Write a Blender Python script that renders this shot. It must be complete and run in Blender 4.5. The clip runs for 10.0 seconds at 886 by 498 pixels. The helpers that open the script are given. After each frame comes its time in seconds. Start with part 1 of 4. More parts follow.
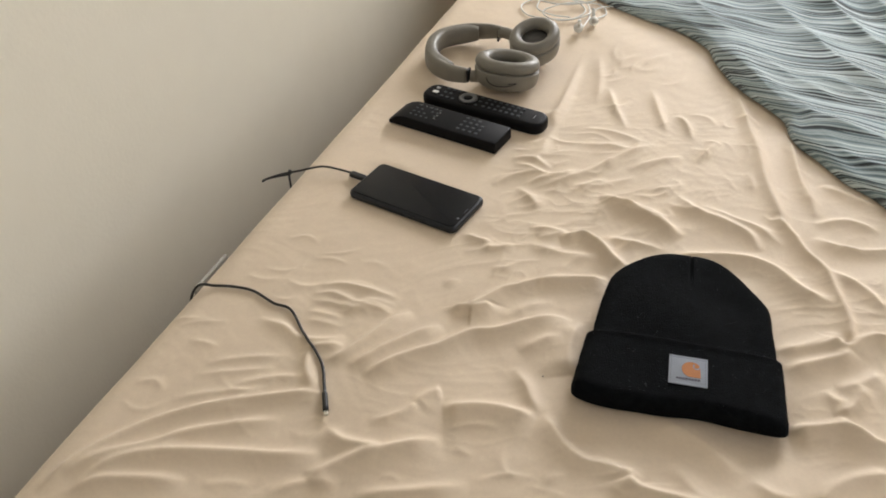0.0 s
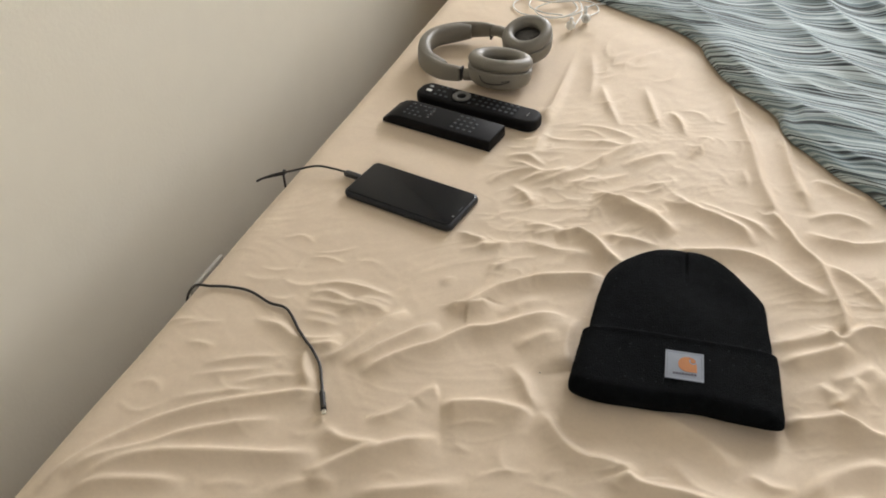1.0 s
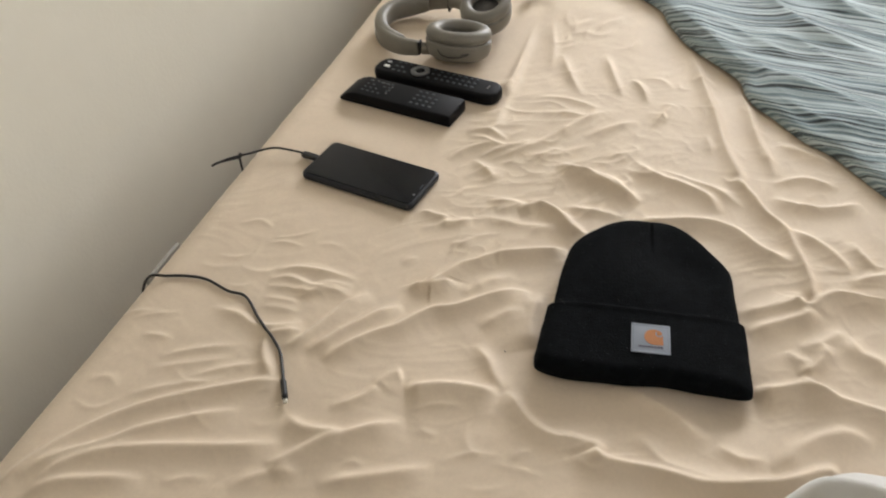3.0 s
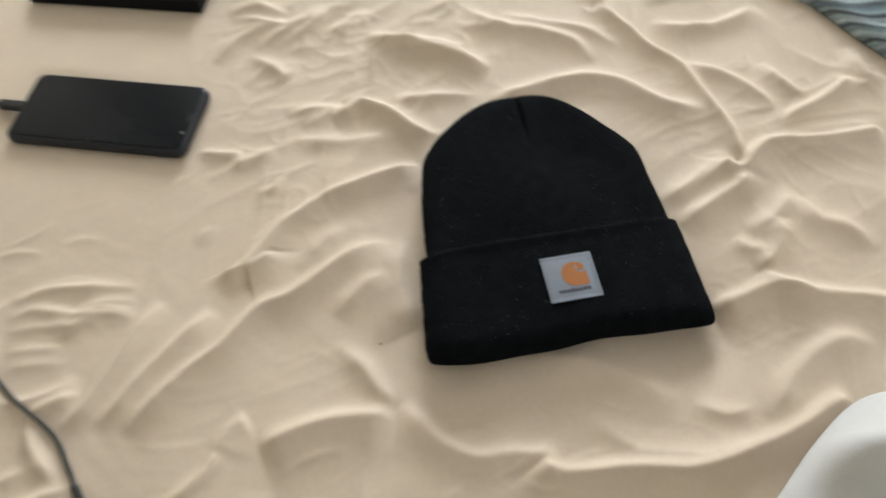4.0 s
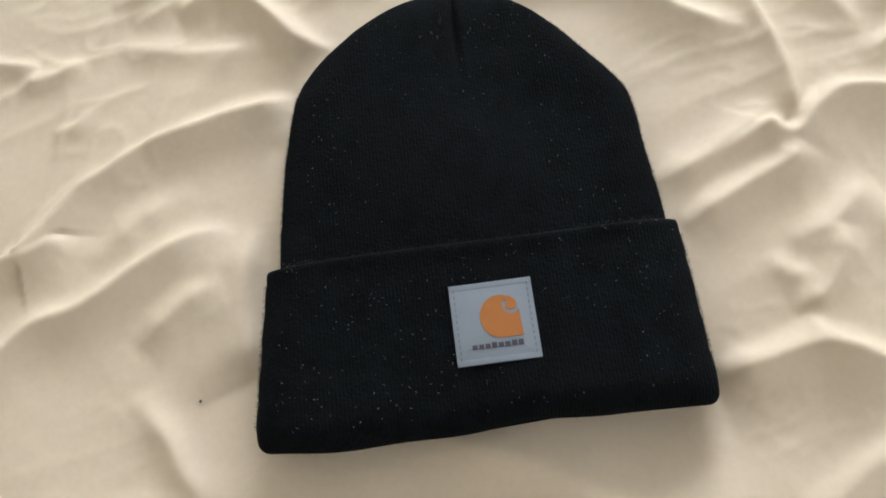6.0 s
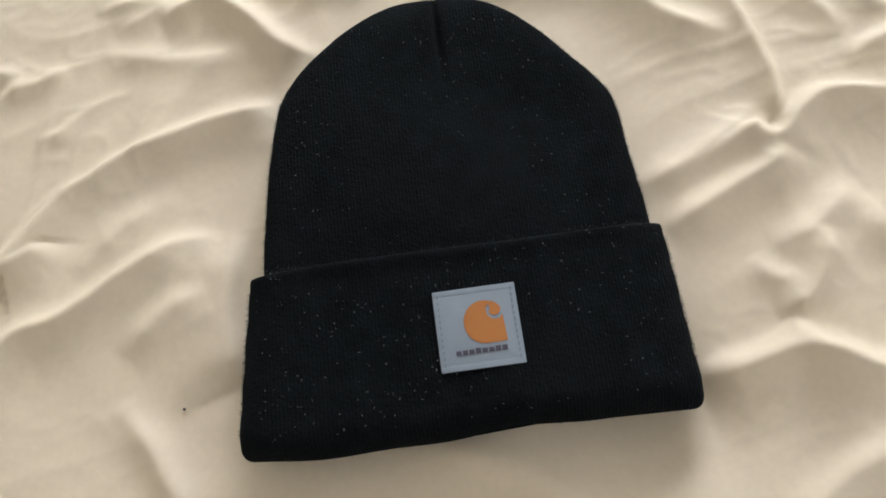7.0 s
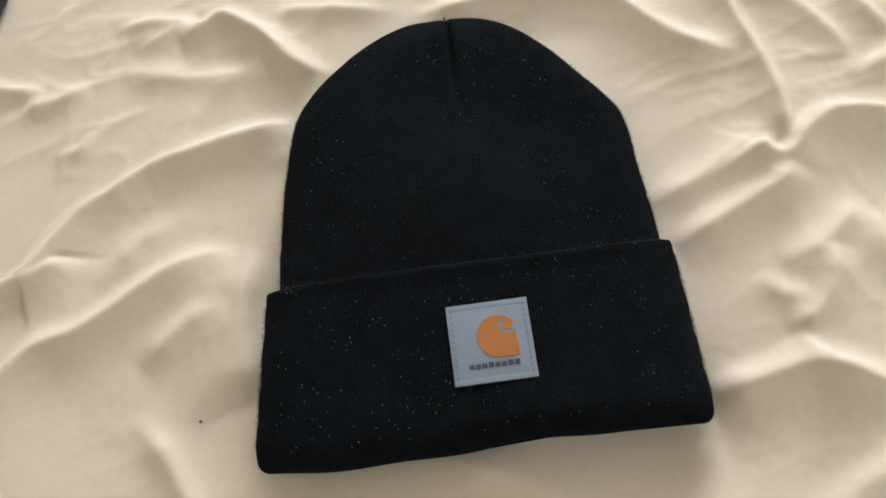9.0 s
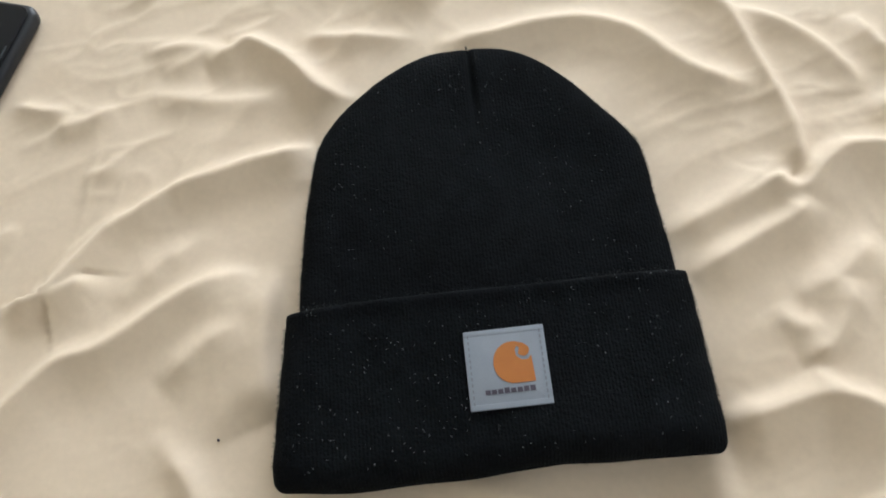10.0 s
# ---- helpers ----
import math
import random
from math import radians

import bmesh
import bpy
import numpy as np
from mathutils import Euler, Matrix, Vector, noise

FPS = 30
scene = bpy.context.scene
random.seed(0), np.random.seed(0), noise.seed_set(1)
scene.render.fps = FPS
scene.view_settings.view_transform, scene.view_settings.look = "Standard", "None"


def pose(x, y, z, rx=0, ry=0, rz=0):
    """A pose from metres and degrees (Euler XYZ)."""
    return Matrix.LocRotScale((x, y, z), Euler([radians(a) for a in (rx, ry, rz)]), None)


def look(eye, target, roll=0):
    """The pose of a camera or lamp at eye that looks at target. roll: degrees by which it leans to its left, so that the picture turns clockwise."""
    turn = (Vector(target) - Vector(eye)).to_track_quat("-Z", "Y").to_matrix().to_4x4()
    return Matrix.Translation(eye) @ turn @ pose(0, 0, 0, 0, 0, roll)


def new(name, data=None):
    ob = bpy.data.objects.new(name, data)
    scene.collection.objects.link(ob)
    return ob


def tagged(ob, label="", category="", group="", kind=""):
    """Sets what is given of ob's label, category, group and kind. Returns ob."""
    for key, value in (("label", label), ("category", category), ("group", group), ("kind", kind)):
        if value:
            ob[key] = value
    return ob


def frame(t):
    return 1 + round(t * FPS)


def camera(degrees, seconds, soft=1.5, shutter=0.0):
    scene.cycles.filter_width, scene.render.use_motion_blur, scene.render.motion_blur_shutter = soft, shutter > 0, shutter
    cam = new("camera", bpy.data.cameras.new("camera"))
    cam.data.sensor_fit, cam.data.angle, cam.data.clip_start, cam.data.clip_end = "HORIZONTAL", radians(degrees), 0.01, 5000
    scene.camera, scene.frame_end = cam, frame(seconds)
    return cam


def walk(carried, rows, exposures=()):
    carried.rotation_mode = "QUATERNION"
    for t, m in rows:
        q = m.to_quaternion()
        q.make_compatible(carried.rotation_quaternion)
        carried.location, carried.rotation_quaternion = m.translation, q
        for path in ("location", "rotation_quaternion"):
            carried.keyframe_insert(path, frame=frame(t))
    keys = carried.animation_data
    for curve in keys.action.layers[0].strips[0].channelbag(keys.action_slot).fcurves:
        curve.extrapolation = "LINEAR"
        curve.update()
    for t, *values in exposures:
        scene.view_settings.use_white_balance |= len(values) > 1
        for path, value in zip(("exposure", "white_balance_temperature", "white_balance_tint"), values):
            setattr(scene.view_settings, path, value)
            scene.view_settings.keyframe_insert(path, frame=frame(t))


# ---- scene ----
cam = camera(53.3, 10.0, soft=1.8, shutter=0.5)
PATH = [
    (0, (0.071, -0.61, 1.221), (-0.56, 0.78, -0.071), -3.2),
    (0.5, (0.07, -0.613, 1.221), (-0.549, 0.783, -0.071), -3.2),
    (1, (0.069, -0.613, 1.221), (-0.547, 0.782, -0.073), -3.4),
    (1.5, (0.07, -0.61, 1.219), (-0.538, 0.79, -0.074), -3.3),
    (2, (0.072, -0.606, 1.216), (-0.53, 0.794, -0.079), -3.4),
    (3.3, (0.08, -0.569, 1.202), (-0.429, 0.776, -0.188), -5.7),
    (3.5, (0.066, -0.504, 1.171), (-0.316, 0.799, -0.298), -6.9),
    (4, (-0.015, -0.329, 1.095), (-0.1, 0.792, -0.559), -5.9),
    (4.3, (-0.013, -0.262, 1.063), (-0.023, 0.65, -0.547), -4.3),
    (4.5, (-0.008, -0.226, 1.041), (-0.048, 0.731, -0.714), -4.2),
    (5, (0.043, -0.153, 0.98), (-0.14, 0.658, -0.84), -11.0),
    (5.5, (0.055, -0.125, 0.944), (-0.124, 0.626, -0.901), -11.3),
    (7, (0.061, -0.119, 0.942), (-0.097, 0.639, -0.902), -10.3),
    (7.5, (0.063, -0.122, 0.944), (-0.103, 0.648, -0.894), -10.6),
    (8, (0.06, -0.124, 0.946), (-0.108, 0.66, -0.886), -10.6),
    (8.5, (0.06, -0.124, 0.947), (-0.119, 0.669, -0.881), -11.2),
    (9, (0.058, -0.122, 0.948), (-0.113, 0.669, -0.88), -10.5),
    (9.5, (0.057, -0.124, 0.95), (-0.119, 0.684, -0.871), -10.6),
    (10, (0.055, -0.124, 0.954), (-0.142, 0.716, -0.85), -10.2),
]
H = 0.55          # height of the mattress top
EXPOSURE = [(0.0, -0.44, 6550, 11), (3.5, -0.5, 6400, 10), (4.0, -0.42, 6100, 7), (4.8, -0.22, 5950, 6), (5.3, -0.18, 5950, 6), (7.0, -0.25, 5950, 6), (10.0, -0.23, 5950, 6)]
walk(cam, [(t, look(eye, target, roll)) for t, eye, target, roll in PATH], EXPOSURE)

# ---- light ----
world = bpy.data.worlds.new("daylight")
scene.world = world
world.use_nodes = True
wn = world.node_tree.nodes
sky = wn.new("ShaderNodeTexSky")
sky.sky_type, sky.sun_disc = "NISHITA", False
sky.sun_elevation, sky.sun_rotation = radians(40), radians(70)
wn["Background"].inputs["Strength"].default_value = 0.1
world.node_tree.links.new(sky.outputs[0], wn["Background"].inputs["Color"])
WIN_X, WIN_Z, WIN_W, WIN_H, ROOM_N = 0.25, 1.72, 1.4, 1.1, 3.0
glow = bpy.data.lights.new("window_light", "AREA")
glow.shape, glow.size, glow.size_y, glow.energy, glow.color = "RECTANGLE", WIN_W - 0.1, WIN_H - 0.1, 98, (0.99, 1.0, 1.02)
window_light = new("window_light", glow)
window_light.matrix_world = look((WIN_X, ROOM_N + 0.02, WIN_Z), (0.1, 0.2, 0.55))
EAST_Y, ROOM_E = -0.45, 2.2
glow_east = bpy.data.lights.new("window_light_east", "AREA")
glow_east.shape, glow_east.size, glow_east.size_y, glow_east.energy, glow_east.color = "RECTANGLE", WIN_W - 0.1, WIN_H - 0.1, 12, (0.99, 1.0, 1.02)
window_light_east = new("window_light_east", glow_east)
window_light_east.matrix_world = look((ROOM_E + 0.02, EAST_Y, WIN_Z), (-0.7, -0.2, 0.95))


# ---- materials ----
def mat(name, colour, rough=0.6, metal=0.0, spots=0.0, scale=20.0, bump=0.0, bump_scale=400.0, sheen=0.0, spec=0.5):
    """A surface with mottling of its colour at two scales and a fine relief."""
    m = bpy.data.materials.new(name)
    m.use_nodes = True
    n, l = m.node_tree.nodes, m.node_tree.links
    b = n["Principled BSDF"]
    b.inputs["Roughness"].default_value, b.inputs["Metallic"].default_value = rough, metal
    b.inputs["Sheen Weight"].default_value = sheen
    b.inputs["Specular IOR Level"].default_value = spec
    tc = n.new("ShaderNodeTexCoord")
    a1, a2 = n.new("ShaderNodeTexNoise"), n.new("ShaderNodeTexNoise")
    for a, s in ((a1, scale), (a2, scale * 9)):
        a.inputs["Scale"].default_value, a.inputs["Detail"].default_value = s, 4
        l.new(tc.outputs["Object"], a.inputs["Vector"])
    mix = n.new("ShaderNodeMath")
    mix.operation = "ADD"
    l.new(a1.outputs["Fac"], mix.inputs[0]), l.new(a2.outputs["Fac"], mix.inputs[1])
    ramp = n.new("ShaderNodeValToRGB")
    ramp.color_ramp.elements[0].position, ramp.color_ramp.elements[1].position = 0.3, 0.7
    half = n.new("ShaderNodeMath")
    half.operation = "MULTIPLY"
    half.inputs[1].default_value = 0.5
    l.new(mix.outputs[0], half.inputs[0]), l.new(half.outputs[0], ramp.inputs["Fac"])
    for e, k in zip(ramp.color_ramp.elements, (1 - spots, 1 + spots)):
        e.color = (*[min(1, c * k) for c in colour], 1)
    l.new(ramp.outputs["Color"], b.inputs["Base Color"])
    if bump:
        f = n.new("ShaderNodeTexNoise")
        f.inputs["Scale"].default_value, f.inputs["Detail"].default_value = bump_scale, 3
        l.new(tc.outputs["Object"], f.inputs["Vector"])
        bp = n.new("ShaderNodeBump")
        bp.inputs["Strength"].default_value, bp.inputs["Distance"].default_value = bump, 0.001
        l.new(f.outputs["Fac"], bp.inputs["Height"]), l.new(bp.outputs["Normal"], b.inputs["Normal"])
    return m


def striped(name):
    """Woven stripes of blue-grey, pale grey and near black, along the cloth's own v."""
    m = mat(name, (0.4, 0.45, 0.46), 0.85, spots=0.1, scale=30, bump=0.5, bump_scale=900, sheen=0.15, spec=0.2)
    n, l = m.node_tree.nodes, m.node_tree.links
    uv = n.new("ShaderNodeUVMap")

    def lines(freq, along, ramp_rows, seed):
        s = n.new("ShaderNodeTexNoise")
        s.noise_dimensions = "2D"
        s.inputs["Scale"].default_value, s.inputs["Detail"].default_value = 1.0, 1.5
        stretch = n.new("ShaderNodeMapping")
        stretch.inputs["Scale"].default_value, stretch.inputs["Location"].default_value = (along, freq, 1), (seed, seed * 3, 0)
        l.new(uv.outputs[0], stretch.inputs["Vector"]), l.new(stretch.outputs[0], s.inputs["Vector"])
        r = n.new("ShaderNodeValToRGB")
        r.color_ramp.interpolation = "LINEAR"
        while len(r.color_ramp.elements) < len(ramp_rows):
            r.color_ramp.elements.new(0.5)
        for e, (p, c) in zip(r.color_ramp.elements, ramp_rows):
            e.position, e.color = p, (*c, 1)
        l.new(s.outputs["Fac"], r.inputs["Fac"])
        return r

    base = lines(205, 0.7, [(0.36, (0.15, 0.205, 0.23)), (0.43, (0.27, 0.345, 0.37)), (0.5, (0.53, 0.615, 0.635)), (0.55, (0.22, 0.29, 0.32)), (0.61, (0.60, 0.68, 0.70))], 3.1)
    dark = lines(290, 5.0, [(0.555, (1, 1, 1)), (0.59, (0.05, 0.05, 0.055))], 11.7)
    mul = n.new("ShaderNodeMix")
    mul.data_type, mul.blend_type = "RGBA", "MULTIPLY"
    mul.inputs["Factor"].default_value = 0.9
    l.new(base.outputs["Color"], mul.inputs["A"]), l.new(dark.outputs["Color"], mul.inputs["B"])
    l.new(mul.outputs["Result"], n["Principled BSDF"].inputs["Base Color"])
    return m


def knit(name, colour):
    """Fine vertical ribs of a knitted yarn with scattered pale lint."""
    m = mat(name, colour, 0.95, spots=0.6, scale=90, spec=0.06)
    n, l = m.node_tree.nodes, m.node_tree.links
    b = n["Principled BSDF"]
    tc = n.new("ShaderNodeTexCoord")
    wave = n.new("ShaderNodeTexWave")
    wave.bands_direction = "X"
    wave.inputs["Scale"].default_value = 190
    wave.inputs["Distortion"].default_value, wave.inputs["Detail"].default_value = 1.2, 2
    wave.inputs["Detail Scale"].default_value = 3
    fuzz = n.new("ShaderNodeTexNoise")
    fuzz.inputs["Scale"].default_value, fuzz.inputs["Detail"].default_value = 600, 6
    l.new(tc.outputs["Object"], wave.inputs["Vector"]), l.new(tc.outputs["Object"], fuzz.inputs["Vector"])
    add = n.new("ShaderNodeMath")
    weak = n.new("ShaderNodeMath")
    weak.operation = "MULTIPLY"
    weak.inputs[1].default_value = 0.16
    l.new(wave.outputs["Fac"], weak.inputs[0]), l.new(weak.outputs[0], add.inputs[0]), l.new(fuzz.outputs["Fac"], add.inputs[1])
    bp = n.new("ShaderNodeBump")
    bp.inputs["Strength"].default_value, bp.inputs["Distance"].default_value = 0.8, 0.0010
    l.new(add.outputs[0], bp.inputs["Height"]), l.new(bp.outputs["Normal"], b.inputs["Normal"])
    return m


def plain(name, colour, rough=0.5, metal=0.0, spec=0.5):
    return mat(name, colour, rough, metal, spots=0.08, scale=40, bump=0.08, bump_scale=600, spec=spec)


SHEET = mat("beige_cotton_sateen", (0.685, 0.563, 0.430), 0.64, spots=0.045, scale=30, bump=0.12, bump_scale=2600, sheen=0.1, spec=0.27)


def crumpled(m, scale, depth):
    """Adds soft shallow crumples under the fine relief of a cloth."""
    n, l = m.node_tree.nodes, m.node_tree.links
    fine = [k for k in n if k.type == "BUMP"][0]
    tc, tex, bp = n.new("ShaderNodeTexCoord"), n.new("ShaderNodeTexNoise"), n.new("ShaderNodeBump")
    tex.inputs["Scale"].default_value, tex.inputs["Detail"].default_value, tex.inputs["Distortion"].default_value = scale, 2, 0.2
    bp.inputs["Strength"].default_value, bp.inputs["Distance"].default_value = 0.5, depth
    l.new(tc.outputs["Object"], tex.inputs["Vector"]), l.new(tex.outputs["Fac"], bp.inputs["Height"]), l.new(bp.outputs["Normal"], fine.inputs["Normal"])


crumpled(SHEET, 45, 0.0008)
PAINT = mat("cream_wall_paint", (0.80, 0.765, 0.665), 0.8, spots=0.02, scale=2.5, bump=0.25, bump_scale=160, spec=0.25)
CEILING = mat("white_ceiling_paint", (0.55, 0.54, 0.51), 0.9, spots=0.02, scale=3)
BOARDS = mat("brown_floor", (0.22, 0.13, 0.07), 0.45, spots=0.25, scale=6, bump=0.2, bump_scale=90)
TICKING = mat("white_mattress_cloth", (0.7, 0.68, 0.62), 0.85, spots=0.04, scale=12, bump=0.3)
WOOD = mat("brown_bed_wood", (0.16, 0.09, 0.05), 0.5, spots=0.3, scale=7, bump=0.2, bump_scale=60)
KNIT = knit("black_acrylic_knit", (0.0042, 0.0050, 0.0060))
LINT = plain("pale_lint", (0.27, 0.28, 0.30), 0.9)
GREYFUZZ = plain("grey_fuzz", (0.07, 0.072, 0.075), 0.95, spec=0.1)
FUZZ = plain("black_fuzz", (0.02, 0.021, 0.023), 0.95, spec=0.1)
PATCH = mat("silver_grey_woven_patch", (0.20, 0.222, 0.265), 0.7, spots=0.05, scale=150, bump=0.12, bump_scale=4000)
ORANGE = mat("orange_thread", (0.37, 0.125, 0.018), 0.65, spots=0.06, scale=200, bump=0.1, bump_scale=4000)
STITCH = plain("pale_stitching", (0.15, 0.165, 0.19), 0.8)
INK = mat("dark_thread", (0.05, 0.04, 0.06), 0.7, spots=0.1, scale=200)
BLANKET = striped("striped_cotton_blanket")
LINEN = mat("white_pillow_cotton", (0.66, 0.65, 0.63), 0.8, spots=0.03, scale=15, bump=0.35, bump_scale=1200, sheen=0.2)
RUBBER = plain("black_rubber", (0.012, 0.012, 0.013), 0.5)
SCREEN = plain("dark_phone_glass", (0.006, 0.007, 0.010), 0.18, spec=0.22)
CASE = plain("dark_blue_grey_phone_case", (0.010, 0.012, 0.017), 0.45, spec=0.35)
BLACK = plain("black_plastic", (0.0055, 0.0055, 0.0068), 0.5, spec=0.10)
KEYMAT = plain("dark_grey_keys", (0.034, 0.041, 0.048), 0.5, spec=0.35)
PRINT = plain("pale_key_print", (0.35, 0.35, 0.35), 0.6)
GREYKEY = plain("grey_ring", (0.11, 0.112, 0.115), 0.35)
TAUPE = mat("taupe_soft_plastic", (0.19, 0.174, 0.146), 0.5, spots=0.05, scale=50, bump=0.08, bump_scale=800)
LEATHER = mat("taupe_leatherette", (0.188, 0.174, 0.148), 0.45, spots=0.06, scale=60, bump=0.3, bump_scale=500)
MESHCLOTH = mat("grey_speaker_cloth", (0.13, 0.125, 0.12), 0.9, spots=0.15, scale=200, bump=0.5, bump_scale=1500)
WHITEPLASTIC = plain("white_plastic", (0.72, 0.72, 0.70), 0.35)
PALE = plain("pale_grey_plastic", (0.42, 0.41, 0.38), 0.4)
METAL = plain("steel", (0.7, 0.68, 0.62), 0.28, 1.0)
GLASS = bpy.data.materials.new("window_glass")
GLASS.use_nodes = True
GLASS.node_tree.nodes["Principled BSDF"].inputs["Transmission Weight"].default_value = 1.0
GLASS.node_tree.nodes["Principled BSDF"].inputs["Roughness"].default_value = 0.02


# ---- building helpers ----
def smooth(me):
    me.polygons.foreach_set("use_smooth", np.ones(len(me.polygons), bool))
    me.update()


def part(name, bm, material, parent=None, label="", flat=False):
    me = bpy.data.meshes.new(name)
    if isinstance(bm, bmesh.types.BMesh):
        bmesh.ops.recalc_face_normals(bm, faces=bm.faces)
        bm.to_mesh(me)
        bm.free()
    else:
        me.from_pydata(*bm)
        me.update()
    if not flat:
        smooth(me)
    me.materials.append(material)
    ob = new(name, me)
    if parent:
        ob.parent = parent
    if label:
        ob["label"] = label
    return ob


def thing(name, m, label, category, group="", kind=""):
    e = new(name)
    e.empty_display_size = 0.05
    e.matrix_world = m
    return tagged(e, label, category, group, kind)


def block(x0, x1, y0, y1, z0, z1, bevel=0.0):
    bm = bmesh.new()
    bmesh.ops.create_cube(bm, size=1, matrix=Matrix.LocRotScale(((x0 + x1) / 2, (y0 + y1) / 2, (z0 + z1) / 2), None, (x1 - x0, y1 - y0, z1 - z0)))
    if bevel:
        bmesh.ops.bevel(bm, geom=bm.edges[:], offset=bevel, segments=3, affect="EDGES", profile=0.5)
    return bm


def loops_mesh(loops, cap=True):
    """Bridges loops of equal length into a skin, closed at both ends."""
    k = len(loops[0])
    verts = [p for lp in loops for p in lp]
    faces = []
    for i in range(len(loops) - 1):
        for j in range(k):
            a, b = i * k + j, i * k + (j + 1) % k
            faces.append((a, b, b + k, a + k))
    if cap:
        faces.append(tuple(range(k))[::-1])
        faces.append(tuple(range((len(loops) - 1) * k, len(loops) * k)))
    bm = bmesh.new()
    vs = [bm.verts.new(p) for p in verts]
    for f in faces:
        bm.faces.new([vs[i] for i in f])
    return bm


def rounded(length, width, r, seg=6):
    """The outline of a rounded rectangle about the origin."""
    out = []
    for cx, cy, a0 in ((1, 1, 0), (-1, 1, 90), (-1, -1, 180), (1, -1, 270)):
        for i in range(seg + 1):
            a = radians(a0 + 90 * i / seg)
            out.append((cx * (length / 2 - r) + r * math.cos(a), cy * (width / 2 - r) + r * math.sin(a)))
    return out


def slab(length, width, height, r, b=0.001, z=0.0, x=0.0, y=0.0, steps=3, seg=6):
    """A plate with rounded corners and rounded rims."""
    loops = []
    for side in (0, 1):
        for i in range(steps + 1):
            a = radians(90 * i / steps)
            inset, up = (b - b * math.sin(a), b - b * math.cos(a)) if side == 0 else (b - b * math.cos(a), height - b + b * math.sin(a))
            loops.append([(x + px, y + py, z + up) for px, py in rounded(length - 2 * inset, width - 2 * inset, max(r - inset, 0.0004), seg)])
    return loops_mesh(loops)


def curve_points(pts, n):
    """Points along a smooth line through pts (Catmull-Rom)."""
    p = [Vector(q) for q in pts]
    p = [2 * p[0] - p[1]] + p + [2 * p[-1] - p[-2]]
    out = []
    for i in range(1, len(p) - 2):
        for j in range(n):
            t = j / n
            a, b, c, d = p[i - 1], p[i], p[i + 1], p[i + 2]
            out.append(0.5 * (2 * b + (c - a) * t + (2 * a - 5 * b + 4 * c - d) * t * t + (3 * b - a - 3 * c + d) * t ** 3))
    return out + [p[-2]]


def tube(pts, r, n=10, sides=8, radii=None):
    """A round cable through pts."""
    line = curve_points(pts, n)
    loops, up = [], Vector((0.13, 0.21, 0.97))
    for i, q in enumerate(line):
        d = (line[min(i + 1, len(line) - 1)] - line[max(i - 1, 0)]).normalized()
        s = d.cross(up)
        s = (s if s.length > 1e-4 else d.cross(Vector((1, 0, 0)))).normalized()
        u = s.cross(d)
        up = u
        rr = radii(i / (len(line) - 1)) if radii else r
        loops.append([q + rr * (math.cos(a) * s + math.sin(a) * u) for a in (2 * math.pi * k / sides for k in range(sides))])
    return loops_mesh(loops)


def lathe(profile, seg=32, squash=1.0):
    """Turns (radius, height) rows round z; squash flattens it along y."""
    return loops_mesh([[(r * math.cos(a), squash * r * math.sin(a), z) for a in (2 * math.pi * k / seg for k in range(seg))] for r, z in profile])


# ---- room ----
X0, X1, Y0, Y1, TOP = -0.72, ROOM_E, -2.2, ROOM_N, 2.5
structure = [("floor", block(X0 - 0.1, X1 + 0.1, Y0 - 0.1, Y1 + 0.1, -0.1, 0), BOARDS, "brown wooden floor of the bedroom"),
             ("ceiling", block(X0 - 0.1, X1 + 0.1, Y0 - 0.1, Y1 + 0.1, TOP, TOP + 0.1), CEILING, "plain white painted ceiling"),
             ("wall_west", block(X0 - 0.1, X0, Y0 - 0.1, Y1 + 0.1, 0, TOP), PAINT, "plain cream painted wall beside the bed"),
             # added unseen block: keeps north window light off the far wall and bed gap
             ("wall_corner", block(X0, -0.47, 1.44, Y1, 0, TOP), PAINT, "cream painted block added out of view to shade the wall beside the bed"),
             ("wall_south", block(X0, X1, Y0 - 0.1, Y0, 0, TOP), PAINT, "plain cream painted wall")]
for name, bm, material, label in structure:
    tagged(part(name, bm, material, flat=True), label, "wall" if "wall" in name else name, kind="structure")



